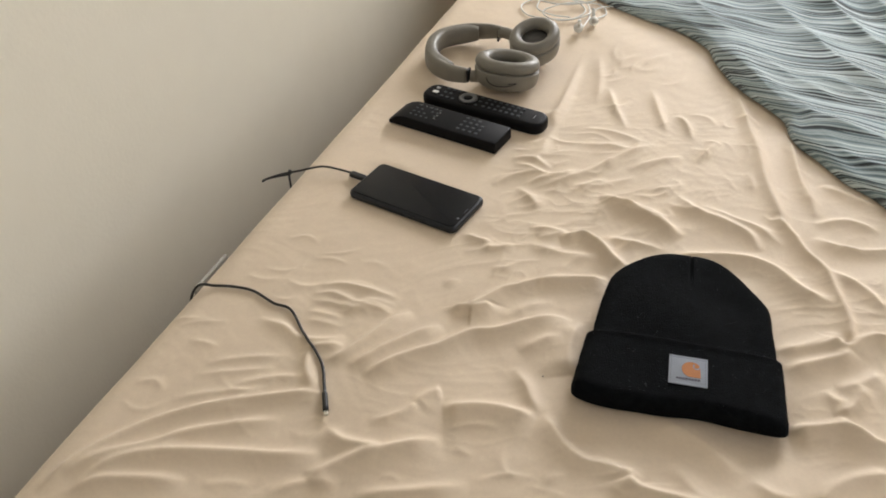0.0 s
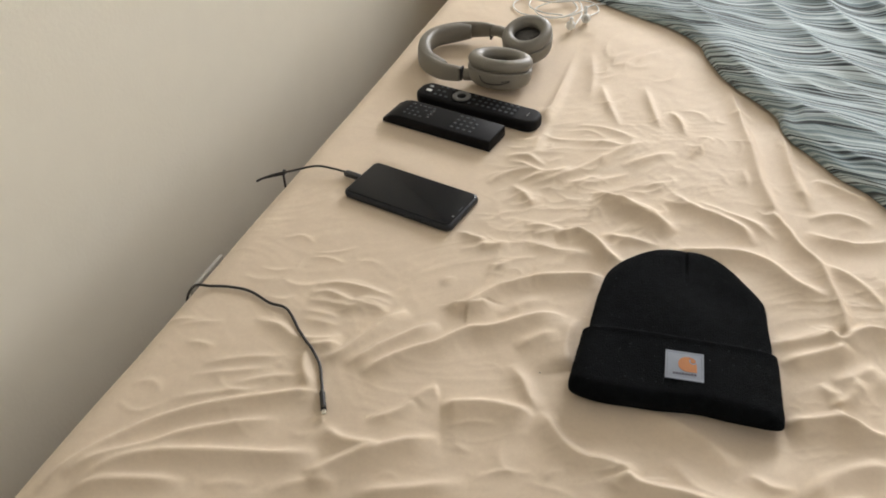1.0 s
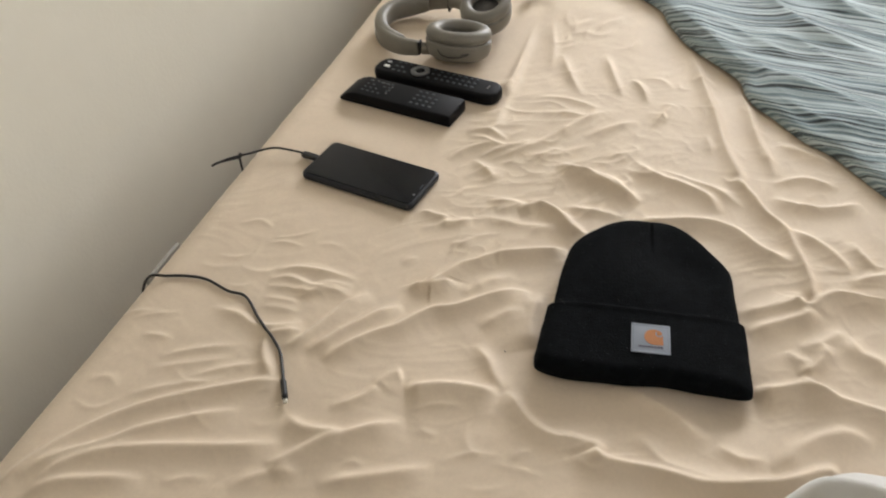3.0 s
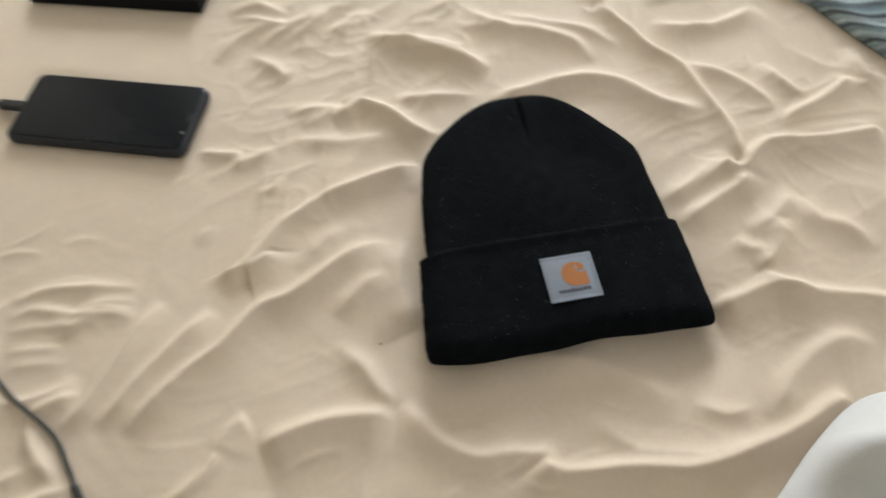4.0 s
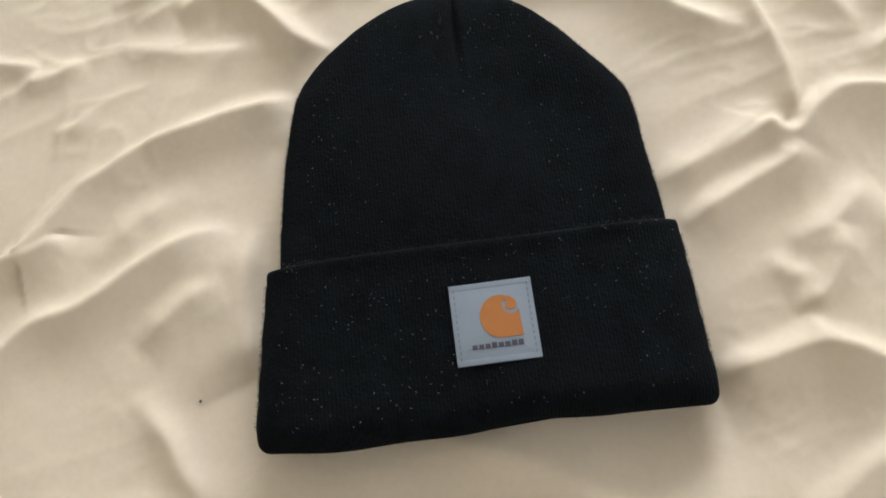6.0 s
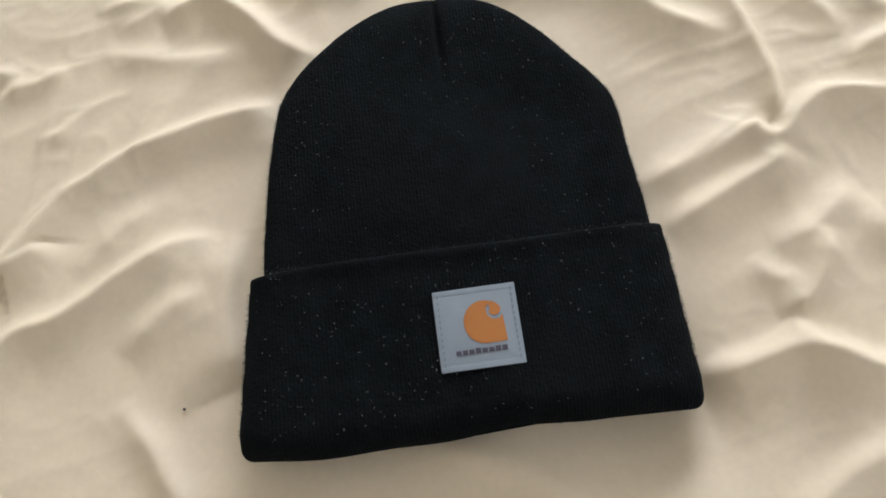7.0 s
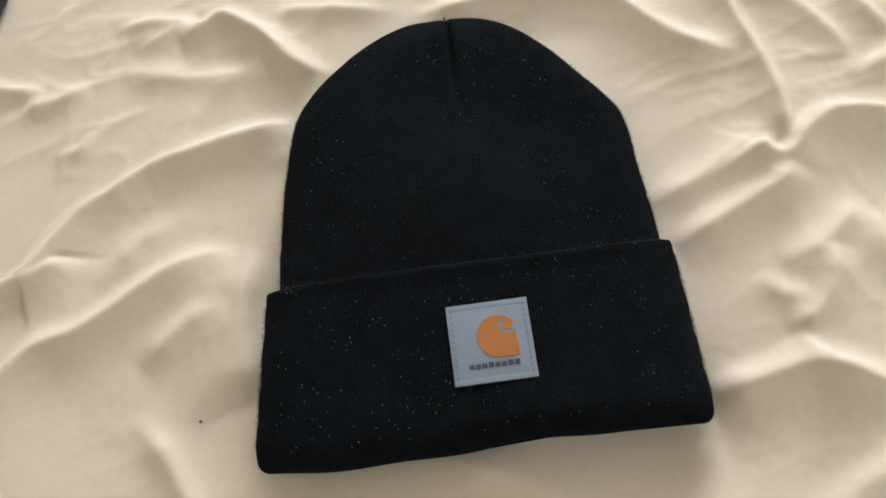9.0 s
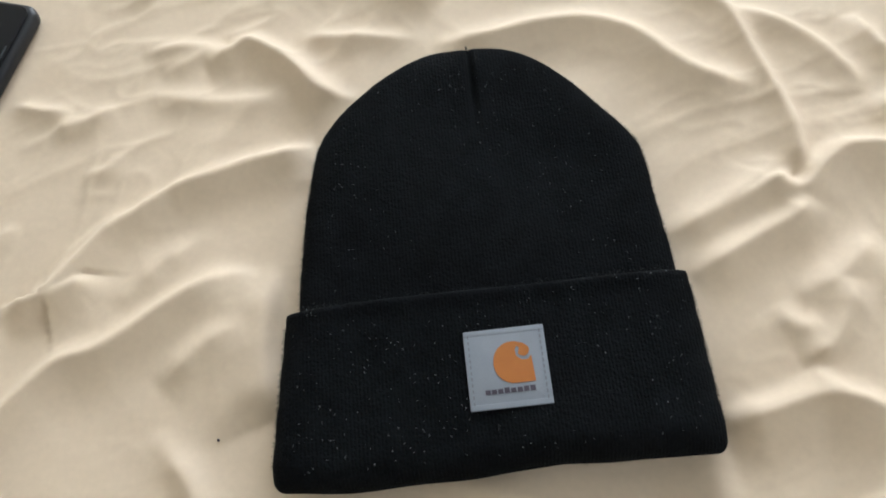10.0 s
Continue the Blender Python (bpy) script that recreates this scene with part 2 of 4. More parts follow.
def window_wall(wall_name, window_name, m, a0, a1, centre):
    """A wall along x with a window opening, set in place by m."""
    wall = bmesh.new()
    w0, w1, z0, z1 = centre - WIN_W / 2, centre + WIN_W / 2, WIN_Z - WIN_H / 2, WIN_Z + WIN_H / 2
    for p0, p1, q0, q1 in ((a0, w0, 0, TOP), (w1, a1, 0, TOP), (w0, w1, 0, z0), (w0, w1, z1, TOP)):
        bmesh.ops.create_cube(wall, size=1, matrix=Matrix.LocRotScale(((p0 + p1) / 2, 0.05, (q0 + q1) / 2), None, (p1 - p0, 0.1, q1 - q0)))
    ob = tagged(part(wall_name, wall, PAINT, flat=True), "plain cream painted wall with a window opening", "wall", kind="structure")
    ob.matrix_world = m
    window = thing(window_name, m @ pose(centre, 0.07, WIN_Z), "white framed window that lets in soft daylight", "window", kind="structure")
    h, k = WIN_W / 2, WIN_H / 2
    for p0, p1, q0, q1 in ((-h, h, -k, -k + 0.05), (-h, h, k - 0.05, k), (-h, -h + 0.05, -k + 0.05, k - 0.05), (h - 0.05, h, -k + 0.05, k - 0.05)):
        part("window_frame", block(p0, p1, -0.02, 0.02, q0, q1, 0.004), WHITEPLASTIC, window)
    pane = part("pane", block(-h + 0.05, h - 0.05, -0.003, 0.003, -k + 0.05, k - 0.05), GLASS, window, flat=True)
    pane.visible_shadow = False


window_wall("wall_north", "window_1", pose(0, Y1, 0), X0, X1 + 0.1, WIN_X)
window_wall("wall_east", "window_2", pose(X1, 0, 0, 0, 0, -90), -Y1, -Y0, -EAST_Y)

# ---- bed ----
BX0, BX1, BY0, BY1 = -0.515, 0.90, -0.62, 1.38
bed = thing("bed", pose(0, 0, 0), "brown wooden bed frame with a thick mattress beside the wall", "bed")
part("mattress", block(BX0 + 0.012, BX1 - 0.012, BY0 + 0.012, BY1 - 0.012, 0.29, H - 0.014, 0.035), TICKING, bed, "white mattress")
for x0, x1, y0, y1 in ((BX0 + 0.02, BX0 + 0.05, BY0 + 0.02, BY1 - 0.02), (BX1 - 0.05, BX1 - 0.02, BY0 + 0.02, BY1 - 0.02),
                       (BX0 + 0.05, BX1 - 0.05, BY0 + 0.02, BY0 + 0.05), (BX0 + 0.05, BX1 - 0.05, BY1 - 0.05, BY1 - 0.02)):
    part("rail", block(x0, x1, y0, y1, 0.17, 0.288, 0.004), WOOD, bed)
for x in (BX0 + 0.08, BX1 - 0.08):
    for y in (BY0 + 0.08, BY1 - 0.08):
        part("leg", block(x - 0.028, x + 0.028, y - 0.028, y + 0.028, 0, 0.288, 0.004), WOOD, bed)


# ---- the wrinkled sheet ----
def lattice(x, y, size, seed):
    """Smooth value noise of one cell size, from -1 to 1."""
    g = np.random.RandomState(seed).uniform(-1, 1, (97, 97))
    u, v = x / size + 40.3, y / size + 40.7
    i, j = np.floor(u).astype(int), np.floor(v).astype(int)
    fu, fv = u - i, v - j
    fu, fv = fu * fu * (3 - 2 * fu), fv * fv * (3 - 2 * fv)
    i, j = i % 96, j % 96
    return (g[i, j] * (1 - fu) + g[i + 1, j] * fu) * (1 - fv) + (g[i, j + 1] * (1 - fu) + g[i + 1, j + 1] * fu) * fv


class Relief:
    """Heights of a cloth over x, y: folds laid one by one."""

    def __init__(self, x, y):
        self.x, self.y, self.z = x, y, np.zeros_like(x)

    def fold(self, pts, h=0.005, near=0.010, far=0.022, sharp=0.3, ends=0.36):
        """A crease along pts; near: width of its steep side (to the right of its way), far: of its gentle side."""
        line = np.array([tuple(p)[:2] for p in curve_points([(a, b, 0) for a, b in pts], 7)])
        pad = 4 * max(near, far)
        box = (self.x > line[:, 0].min() - pad) & (self.x < line[:, 0].max() + pad) & (self.y > line[:, 1].min() - pad) & (self.y < line[:, 1].max() + pad)
        if not box.any():
            return
        px, py = self.x[box], self.y[box]
        best, side, along = np.full(px.shape, 9.0), np.zeros(px.shape), np.zeros(px.shape)
        k = len(line) - 1
        for i in range(k):
            (ax, ay), (bx, by) = line[i], line[i + 1]
            dx, dy = bx - ax, by - ay
            raw = ((px - ax) * dx + (py - ay) * dy) / (dx * dx + dy * dy + 1e-12)
            t = np.clip(raw, 0, 1)
            ex, ey = px - ax - t * dx, py - ay - t * dy
            d = np.hypot(ex, ey)
            m = d < best
            best[m] = d[m]
            side[m] = (dx * ey - dy * ex)[m]
            along[m] = ((i + t) / k)[m]
        s = 1 / (1 + np.exp(-np.clip(side / (np.hypot(*(line[-1] - line[0])) / k + 1e-6) / 0.004, -30, 30)))
        w = 0.9 * near * (1 - s) + 0.75 * far * s
        prof = np.exp(-(best / w) ** (1.9 - sharp))
        taper = np.clip(np.minimum(along, 1 - along) / ends, 0, 1)
        self.z[box] += 1.32 * h * prof * (taper * taper * (3 - 2 * taper) * 0.85 + 0.15 * np.clip(taper * 4, 0, 1))


def steps(rows):
    """Grid lines: rows of (from, to, spacing)."""
    return np.concatenate([np.arange(a, b - d * 0.01, d) for a, b, d in rows] + [[rows[-1][1]]])


def bend(u, lo, hi, r):
    """Folds a straight way down over rounded edges at lo and hi: the place and the drop."""
    pos, drop = u.copy(), np.zeros_like(u)
    for edge, sgn in ((lo, -1), (hi, 1)):
        d = (u - (edge - sgn * r)) * sgn
        a = np.clip(d / r, 0, math.pi / 2)
        on = d > 0
        pos[on] = (edge - sgn * r + sgn * r * np.sin(a))[on]
        drop[on] = (r * (1 - np.cos(a)) + np.clip(d - r * math.pi / 2, 0, 9))[on]
    return pos, drop


def sheet_relief(x, y):
    z = Relief(x, y)
    f = z.fold
    f([(-0.203, 0.032), (-0.187, 0.029), (-0.175, 0.036), (-0.2, 0.024), (-0.187, 0.034), (-0.177, 0.049), (-0.165, 0.067), (-0.152, 0.077), (-0.136, 0.09), (-0.116, 0.099), (-0.096, 0.109), (-0.079, 0.115), (-0.061, 0.123)], 0.0068, 0.015, 0.0075, 0.5, 0.08)
    f([(-0.258, -0.102), (-0.245, -0.087), (-0.231, -0.069), (-0.216, -0.053), (-0.2, -0.039), (-0.186, -0.02), (-0.173, -0.006), (-0.155, 0.001), (-0.14, 0.012), (-0.124, 0.026), (-0.104, 0.04), (-0.082, 0.048)], 0.0068, 0.014, 0.0075, 0.5, 0.14)
    f([(-0.153, 0.023), (-0.138, 0.043), (-0.126, 0.055), (-0.105, 0.07)], 0.003, 0.012, 0.012, 0.3, 0.4)
    f([(-0.278, -0.096), (-0.264, -0.08), (-0.252, -0.06), (-0.236, -0.039), (-0.222, -0.021), (-0.208, -0.005)], 0.0055, 0.012, 0.007, 0.4, 0.25)
    f([(-0.305, -0.097), (-0.29, -0.084), (-0.279, -0.063), (-0.27, -0.042), (-0.26, -0.015), (-0.247, 0.003)], 0.005, 0.011, 0.007, 0.4, 0.25)
    f([(-0.193, -0.115), (-0.184, -0.099), (-0.174, -0.092)], 0.003, 0.013, 0.007, 0.4, 0.2)
    f([(-0.121, -0.016), (-0.11, -0.003), (-0.098, 0.009), (-0.082, 0.018)], 0.0035, 0.014, 0.009, 0.4, 0.35)
    f([(-0.12, -0.037), (-0.099, -0.057), (-0.087, -0.074), (-0.072, -0.087)], 0.004, 0.009, 0.01, 0.4, 0.3)
    f([(-0.165, -0.114), (-0.149, -0.107), (-0.131, -0.1), (-0.113, -0.096), (-0.094, -0.095), (-0.075, -0.096)], 0.0068, 0.02, 0.008, 0.5, 0.18)
    f([(-0.076, -0.086), (-0.06, -0.099), (-0.042, -0.116), (-0.021, -0.125), (-0.003, -0.123), (0.019, -0.124), (0.033, -0.127)], 0.0058, 0.016, 0.009, 0.4, 0.18)
    f([(0.019, -0.127), (0.027, -0.136), (0.046, -0.136), (0.068, -0.134), (0.092, -0.135), (0.113, -0.136), (0.135, -0.131), (0.157, -0.122), (0.185, -0.11), (0.208, -0.096), (0.223, -0.093)], 0.0075, 0.016, 0.0075, 0.5, 0.08)
    f([(0.013, -0.051), (0.039, -0.055), (0.061, -0.061), (0.083, -0.07), (0.1, -0.083), (0.115, -0.088)], 0.0045, 0.016, 0.014, 0.4, 0.3)
    f([(0.119, -0.089), (0.134, -0.096), (0.145, -0.098), (0.164, -0.092)], 0.0028, 0.008, 0.008, 0.5, 0.3)
    f([(0.05, -0.097), (0.063, -0.109), (0.08, -0.121), (0.101, -0.124), (0.122, -0.126), (0.14, -0.121), (0.166, -0.117)], 0.003, 0.01, 0.012, 0.4, 0.25)
    f([(0.165, -0.103), (0.179, -0.088), (0.19, -0.072), (0.209, -0.056), (0.229, -0.049), (0.25, -0.055)], 0.005, 0.018, 0.01, 0.4, 0.25)
    f([(0.095, 0.295), (0.117, 0.268), (0.137, 0.238), (0.156, 0.219), (0.168, 0.192), (0.181, 0.16), (0.189, 0.132), (0.19, 0.109)], 0.0065, 0.012, 0.0055, 0.5, 0.1)
    f([(-0.005, 0.192), (0.023, 0.196), (0.052, 0.204), (0.081, 0.207), (0.108, 0.199), (0.129, 0.181), (0.15, 0.168), (0.174, 0.163)], 0.0068, 0.016, 0.009, 0.5, 0.16)
    f([(0.156, 0.219), (0.18, 0.21), (0.201, 0.196), (0.216, 0.179), (0.229, 0.163)], 0.004, 0.011, 0.006, 0.4, 0.25)
    f([(0.174, 0.11), (0.181, 0.102), (0.191, 0.102), (0.203, 0.117), (0.218, 0.126), (0.253, 0.126), (0.285, 0.13), (0.306, 0.133)], 0.007, 0.017, 0.006, 0.55, 0.08)
    f([(0.119, 0.074), (0.133, 0.081), (0.145, 0.088), (0.156, 0.096), (0.166, 0.104), (0.173, 0.111), (0.174, 0.123)], 0.005, 0.0105, 0.01, 0.4, 0.25)
    f([(0.133, 0.052), (0.151, 0.064), (0.171, 0.077), (0.186, 0.086), (0.192, 0.097)], 0.0055, 0.011, 0.009, 0.4, 0.25)
    f([(0.145, -0.019), (0.165, -0.013), (0.186, -0.006), (0.201, -0.008), (0.219, -0.013), (0.245, -0.017), (0.262, -0.02), (0.289, -0.03), (0.33, -0.047)], 0.0072, 0.019, 0.007, 0.5, 0.1)
    f([(0.181, 0.013), (0.193, 0.018), (0.2, 0.028), (0.205, 0.04), (0.207, 0.054)], 0.0052, 0.009, 0.01, 0.45, 0.25)
    f([(0.185, 0.01), (0.191, 0.001), (0.2, -0.006), (0.219, -0.009)], 0.004, 0.009, 0.009, 0.4, 0.3)
    f([(0.172, 0.041), (0.178, 0.032), (0.184, 0.029), (0.192, 0.034)], 0.0026, 0.008, 0.008, 0.4, 0.35)
    f([(0.18, 0.045), (0.2, 0.053), (0.215, 0.068), (0.228, 0.076)], 0.0045, 0.012, 0.01, 0.4, 0.35)
    f([(0.226, 0.074), (0.235, 0.052), (0.253, 0.043), (0.272, 0.023)], 0.0045, 0.014, 0.01, 0.4, 0.3)
    f([(0.225, 0.146), (0.248, 0.159), (0.268, 0.17), (0.286, 0.184), (0.293, 0.193)], 0.005, 0.012, 0.006, 0.45, 0.25)
    f([(0.226, 0.214), (0.237, 0.191), (0.255, 0.172)], 0.004, 0.01, 0.007, 0.4, 0.35)
    f([(0.139, 0.27), (0.165, 0.262), (0.194, 0.262), (0.221, 0.272), (0.238, 0.284)], 0.0045, 0.013, 0.007, 0.4, 0.25)
    f([(0.302, 0.229), (0.304, 0.202), (0.308, 0.19), (0.323, 0.195)], 0.005, 0.012, 0.007, 0.4, 0.3)
    f([(-0.109, 0.269), (-0.088, 0.263), (-0.063, 0.263), (-0.038, 0.254), (-0.018, 0.236), (0.001, 0.225)], 0.0058, 0.017, 0.008, 0.5, 0.2)
    f([(-0.022, 0.304), (-0.002, 0.284), (0.018, 0.274), (0.042, 0.266), (0.071, 0.252), (0.088, 0.227)], 0.0055, 0.014, 0.008, 0.4, 0.2)
    f([(-0.135, 0.175), (-0.119, 0.184), (-0.107, 0.188), (-0.094, 0.18), (-0.081, 0.172), (-0.067, 0.159), (-0.041, 0.151)], 0.006, 0.015, 0.007, 0.5, 0.14)
    f([(-0.174, 0.182), (-0.153, 0.188), (-0.131, 0.19)], 0.0035, 0.009, 0.007, 0.4, 0.35)
    f([(-0.214, 0.258), (-0.192, 0.24), (-0.174, 0.223)], 0.0035, 0.008, 0.01, 0.4, 0.35)
    f([(-0.209, 0.262), (-0.186, 0.283), (-0.166, 0.3), (-0.147, 0.318)], 0.004, 0.011, 0.007, 0.4, 0.3)
    f([(-0.086, 0.195), (-0.057, 0.197), (-0.01, 0.197)], 0.0035, 0.009, 0.007, 0.4, 0.35)
    f([(-0.246, 0.147), (-0.224, 0.142), (-0.205, 0.143)], 0.0035, 0.008, 0.006, 0.4, 0.35)
    f([(-0.217, 0.128), (-0.195, 0.136), (-0.18, 0.146)], 0.0028, 0.008, 0.006, 0.4, 0.35)
    f([(-0.165, 0.156), (-0.141, 0.151), (-0.104, 0.15), (-0.084, 0.161)], 0.0028, 0.01, 0.01, 0.4, 0.35)
    f([(-0.241, 0.313), (-0.215, 0.318), (-0.183, 0.307)], 0.003, 0.009, 0.006, 0.4, 0.35)
    f([(-0.147, 0.276), (-0.13, 0.29), (-0.11, 0.311)], 0.003, 0.008, 0.006, 0.4, 0.35)
    f([(-0.076, 0.051), (-0.076, 0.028), (-0.074, 0.005), (-0.068, -0.015), (-0.061, -0.029)], 0.005, 0.028, 0.0065, 0.4, 0.3)
    f([(-0.127, 0.195), (-0.108, 0.19), (-0.09, 0.18), (-0.072, 0.166), (-0.053, 0.158)], 0.0042, 0.013, 0.008, 0.4, 0.25)
    f([(-0.16, 0.168), (-0.139, 0.181), (-0.127, 0.195)], 0.003, 0.011, 0.007, 0.4, 0.3)
    f([(-0.14, 0.094), (-0.126, 0.103), (-0.114, 0.127), (-0.101, 0.146), (-0.081, 0.157)], 0.0032, 0.016, 0.016, 0.3, 0.35)
    f([(-0.476, -0.329), (-0.467, -0.294), (-0.449, -0.259), (-0.423, -0.224), (-0.39, -0.195), (-0.354, -0.171), (-0.31, -0.146), (-0.277, -0.132)], 0.0054, 0.011, 0.007, 0.45, 0.14)
    f([(-0.464, -0.305), (-0.443, -0.275), (-0.407, -0.246), (-0.383, -0.224), (-0.343, -0.198), (-0.306, -0.176)], 0.0048, 0.011, 0.006, 0.45, 0.2)
    f([(-0.449, -0.315), (-0.428, -0.278), (-0.39, -0.251), (-0.335, -0.23), (-0.284, -0.214), (-0.251, -0.198)], 0.0054, 0.014, 0.007, 0.45, 0.2)
    f([(-0.454, -0.324), (-0.425, -0.297), (-0.387, -0.281), (-0.351, -0.27)], 0.004, 0.011, 0.007, 0.4, 0.3)
    f([(-0.25, -0.231), (-0.237, -0.212), (-0.214, -0.189), (-0.184, -0.167), (-0.15, -0.146)], 0.0062, 0.016, 0.008, 0.45, 0.2)
    f([(-0.263, -0.17), (-0.243, -0.179), (-0.219, -0.178), (-0.201, -0.174)], 0.0045, 0.012, 0.007, 0.45, 0.25)
    f([(-0.227, -0.151), (-0.208, -0.139), (-0.195, -0.123), (-0.191, -0.108)], 0.0032, 0.009, 0.006, 0.4, 0.3)
    f([(-0.205, -0.229), (-0.159, -0.209), (-0.11, -0.184)], 0.0042, 0.013, 0.008, 0.4, 0.3)
    f([(-0.278, -0.254), (-0.25, -0.232), (-0.219, -0.224)], 0.003, 0.01, 0.007, 0.4, 0.35)
    f([(-0.38, -0.16), (-0.343, -0.135), (-0.309, -0.12)], 0.0028, 0.009, 0.006, 0.4, 0.35)
    f([(-0.425, -0.193), (-0.381, -0.169), (-0.339, -0.152)], 0.0022, 0.008, 0.006, 0.4, 0.35)
    f([(-0.42, -0.141), (-0.385, -0.121), (-0.342, -0.102)], 0.0022, 0.008, 0.006, 0.4, 0.35)
    f([(-0.422, -0.158), (-0.381, -0.139), (-0.345, -0.12)], 0.0018, 0.008, 0.006, 0.4, 0.35)
    f([(-0.406, -0.065), (-0.37, -0.066), (-0.344, -0.075), (-0.314, -0.068), (-0.3, -0.054)], 0.0034, 0.01, 0.006, 0.45, 0.25)
    f([(-0.327, -0.083), (-0.316, -0.111), (-0.293, -0.136)], 0.0045, 0.007, 0.009, 0.45, 0.3)
    f([(-0.364, 0.006), (-0.338, 0.016), (-0.309, 0.018), (-0.266, 0.016)], 0.0036, 0.009, 0.006, 0.45, 0.3)
    f([(-0.366, -0.009), (-0.343, -0.001), (-0.312, -0.006), (-0.283, -0.006), (-0.265, -0.01)], 0.003, 0.009, 0.006, 0.4, 0.3)
    f([(-0.313, -0.001), (-0.293, 0.004), (-0.268, 0.005)], 0.0022, 0.008, 0.005, 0.4, 0.35)
    f([(-0.359, -0.035), (-0.335, -0.033), (-0.314, -0.033)], 0.002, 0.008, 0.006, 0.4, 0.35)
    f([(-0.363, -0.018), (-0.335, -0.015), (-0.301, -0.018)], 0.0018, 0.008, 0.006, 0.4, 0.35)
    f([(-0.332, -0.087), (-0.311, -0.077), (-0.293, -0.068)], 0.004, 0.009, 0.006, 0.45, 0.35)
    f([(-0.355, -0.047), (-0.332, -0.045), (-0.307, -0.045)], 0.0016, 0.008, 0.006, 0.4, 0.35)
    f([(-0.235, 0.639), (-0.225, 0.539), (-0.219, 0.456), (-0.223, 0.413)], 0.0045, 0.012, 0.007, 0.4, 0.3)
    f([(-0.202, 0.253), (-0.16, 0.289), (-0.127, 0.331), (-0.1, 0.372), (-0.064, 0.416)], 0.0035, 0.011, 0.007, 0.4, 0.3)
    f([(-0.234, 0.305), (-0.201, 0.296), (-0.172, 0.29)], 0.0035, 0.009, 0.006, 0.4, 0.35)
    f([(-0.245, 0.248), (-0.225, 0.277), (-0.193, 0.296)], 0.003, 0.009, 0.006, 0.4, 0.35)
    f([(-0.111, 0.269), (-0.089, 0.268), (-0.043, 0.248), (-0.005, 0.224)], 0.0042, 0.012, 0.007, 0.4, 0.25)
    f([(0.005, 0.601), (0.035, 0.505), (0.06, 0.43), (0.079, 0.36), (0.099, 0.309), (0.114, 0.272)], 0.0052, 0.012, 0.008, 0.4, 0.2)
    f([(0.086, 0.507), (0.101, 0.445), (0.116, 0.384), (0.13, 0.348), (0.143, 0.307)], 0.0048, 0.011, 0.008, 0.4, 0.25)
    f([(-0.234, 0.625), (-0.223, 0.539), (-0.217, 0.44), (-0.208, 0.338), (-0.211, 0.282)], 0.003, 0.016, 0.01, 0.3, 0.3)
    f([(-0.106, 0.551), (-0.083, 0.491), (-0.059, 0.436)], 0.003, 0.008, 0.007, 0.4, 0.35)
    f([(-0.168, 0.54), (-0.144, 0.484), (-0.112, 0.426)], 0.003, 0.008, 0.007, 0.4, 0.35)
    f([(-0.205, 0.629), (-0.183, 0.552), (-0.172, 0.487)], 0.0022, 0.01, 0.008, 0.4, 0.35)
    f([(-0.059, 0.488), (-0.04, 0.468), (-0.025, 0.432)], 0.0036, 0.007, 0.006, 0.5, 0.35)
    f([(-0.011, 0.378), (-0.003, 0.408), (0.007, 0.439)], 0.0032, 0.008, 0.006, 0.5, 0.35)
    f([(-0.169, 0.373), (-0.129, 0.382), (-0.088, 0.386)], 0.0024, 0.009, 0.006, 0.4, 0.35)
    f([(-0.173, 0.416), (-0.126, 0.417), (-0.077, 0.404)], 0.0024, 0.009, 0.006, 0.4, 0.35)
    f([(-0.091, 0.337), (-0.061, 0.367), (-0.029, 0.392)], 0.003, 0.01, 0.006, 0.4, 0.35)
    f([(0.009, 0.295), (0.046, 0.279), (0.08, 0.268), (0.114, 0.242)], 0.0036, 0.01, 0.006, 0.4, 0.3)
    f([(0.14, 0.377), (0.174, 0.364), (0.213, 0.348)], 0.0036, 0.01, 0.006, 0.4, 0.3)
    f([(0.14, 0.295), (0.177, 0.313), (0.214, 0.304)], 0.0036, 0.01, 0.006, 0.4, 0.3)
    # short stray creases: middle of x, y, half spread, usual direction, how many
    rng = random.Random(12)
    for mx, my, dx, dy, turn, count in ((-0.14, 0.22, 0.10, 0.18, 35, 80), (0.26, 0.20, 0.12, 0.20, 40, 26), (0.05, 0.38, 0.10, 0.12, -40, 26), (-0.36, -0.18, 0.12, 0.10, 20, 16),
                                        (-0.15, -0.18, 0.14, 0.06, 25, 10), (0.1, -0.2, 0.14, 0.08, 10, 8), (-0.15, 0.55, 0.1, 0.1, 65, 14), (-0.36, 0.02, 0.08, 0.05, 8, 14)):
        for _ in range(count):
            x0, y0 = mx + rng.uniform(-dx, dx), my + rng.uniform(-dy, dy)
            if -0.165 < x0 < 0.24 and -0.09 < y0 < 0.19:
                continue
            a, half, bow = radians(turn + rng.gauss(0, 26)), rng.uniform(0.008, 0.036), rng.uniform(-0.014, 0.014)
            ca, sa = math.cos(a), math.sin(a)
            w = rng.uniform(0.5, 1.3)
            f([(x0 - half * ca, y0 - half * sa), (x0 - bow * sa, y0 + bow * ca), (x0 + half * ca, y0 + half * sa)], 0.0012 * w * rng.uniform(0.5, 1.2), 0.0068 * w, 0.0036 * w, 0.4, 0.45)
    return z.z


def bed_height(x, y):
    """The cloth's height at one place."""
    return H + float(sheet_height(np.array([[float(x)]]), np.array([[float(y)]]))[0, 0])


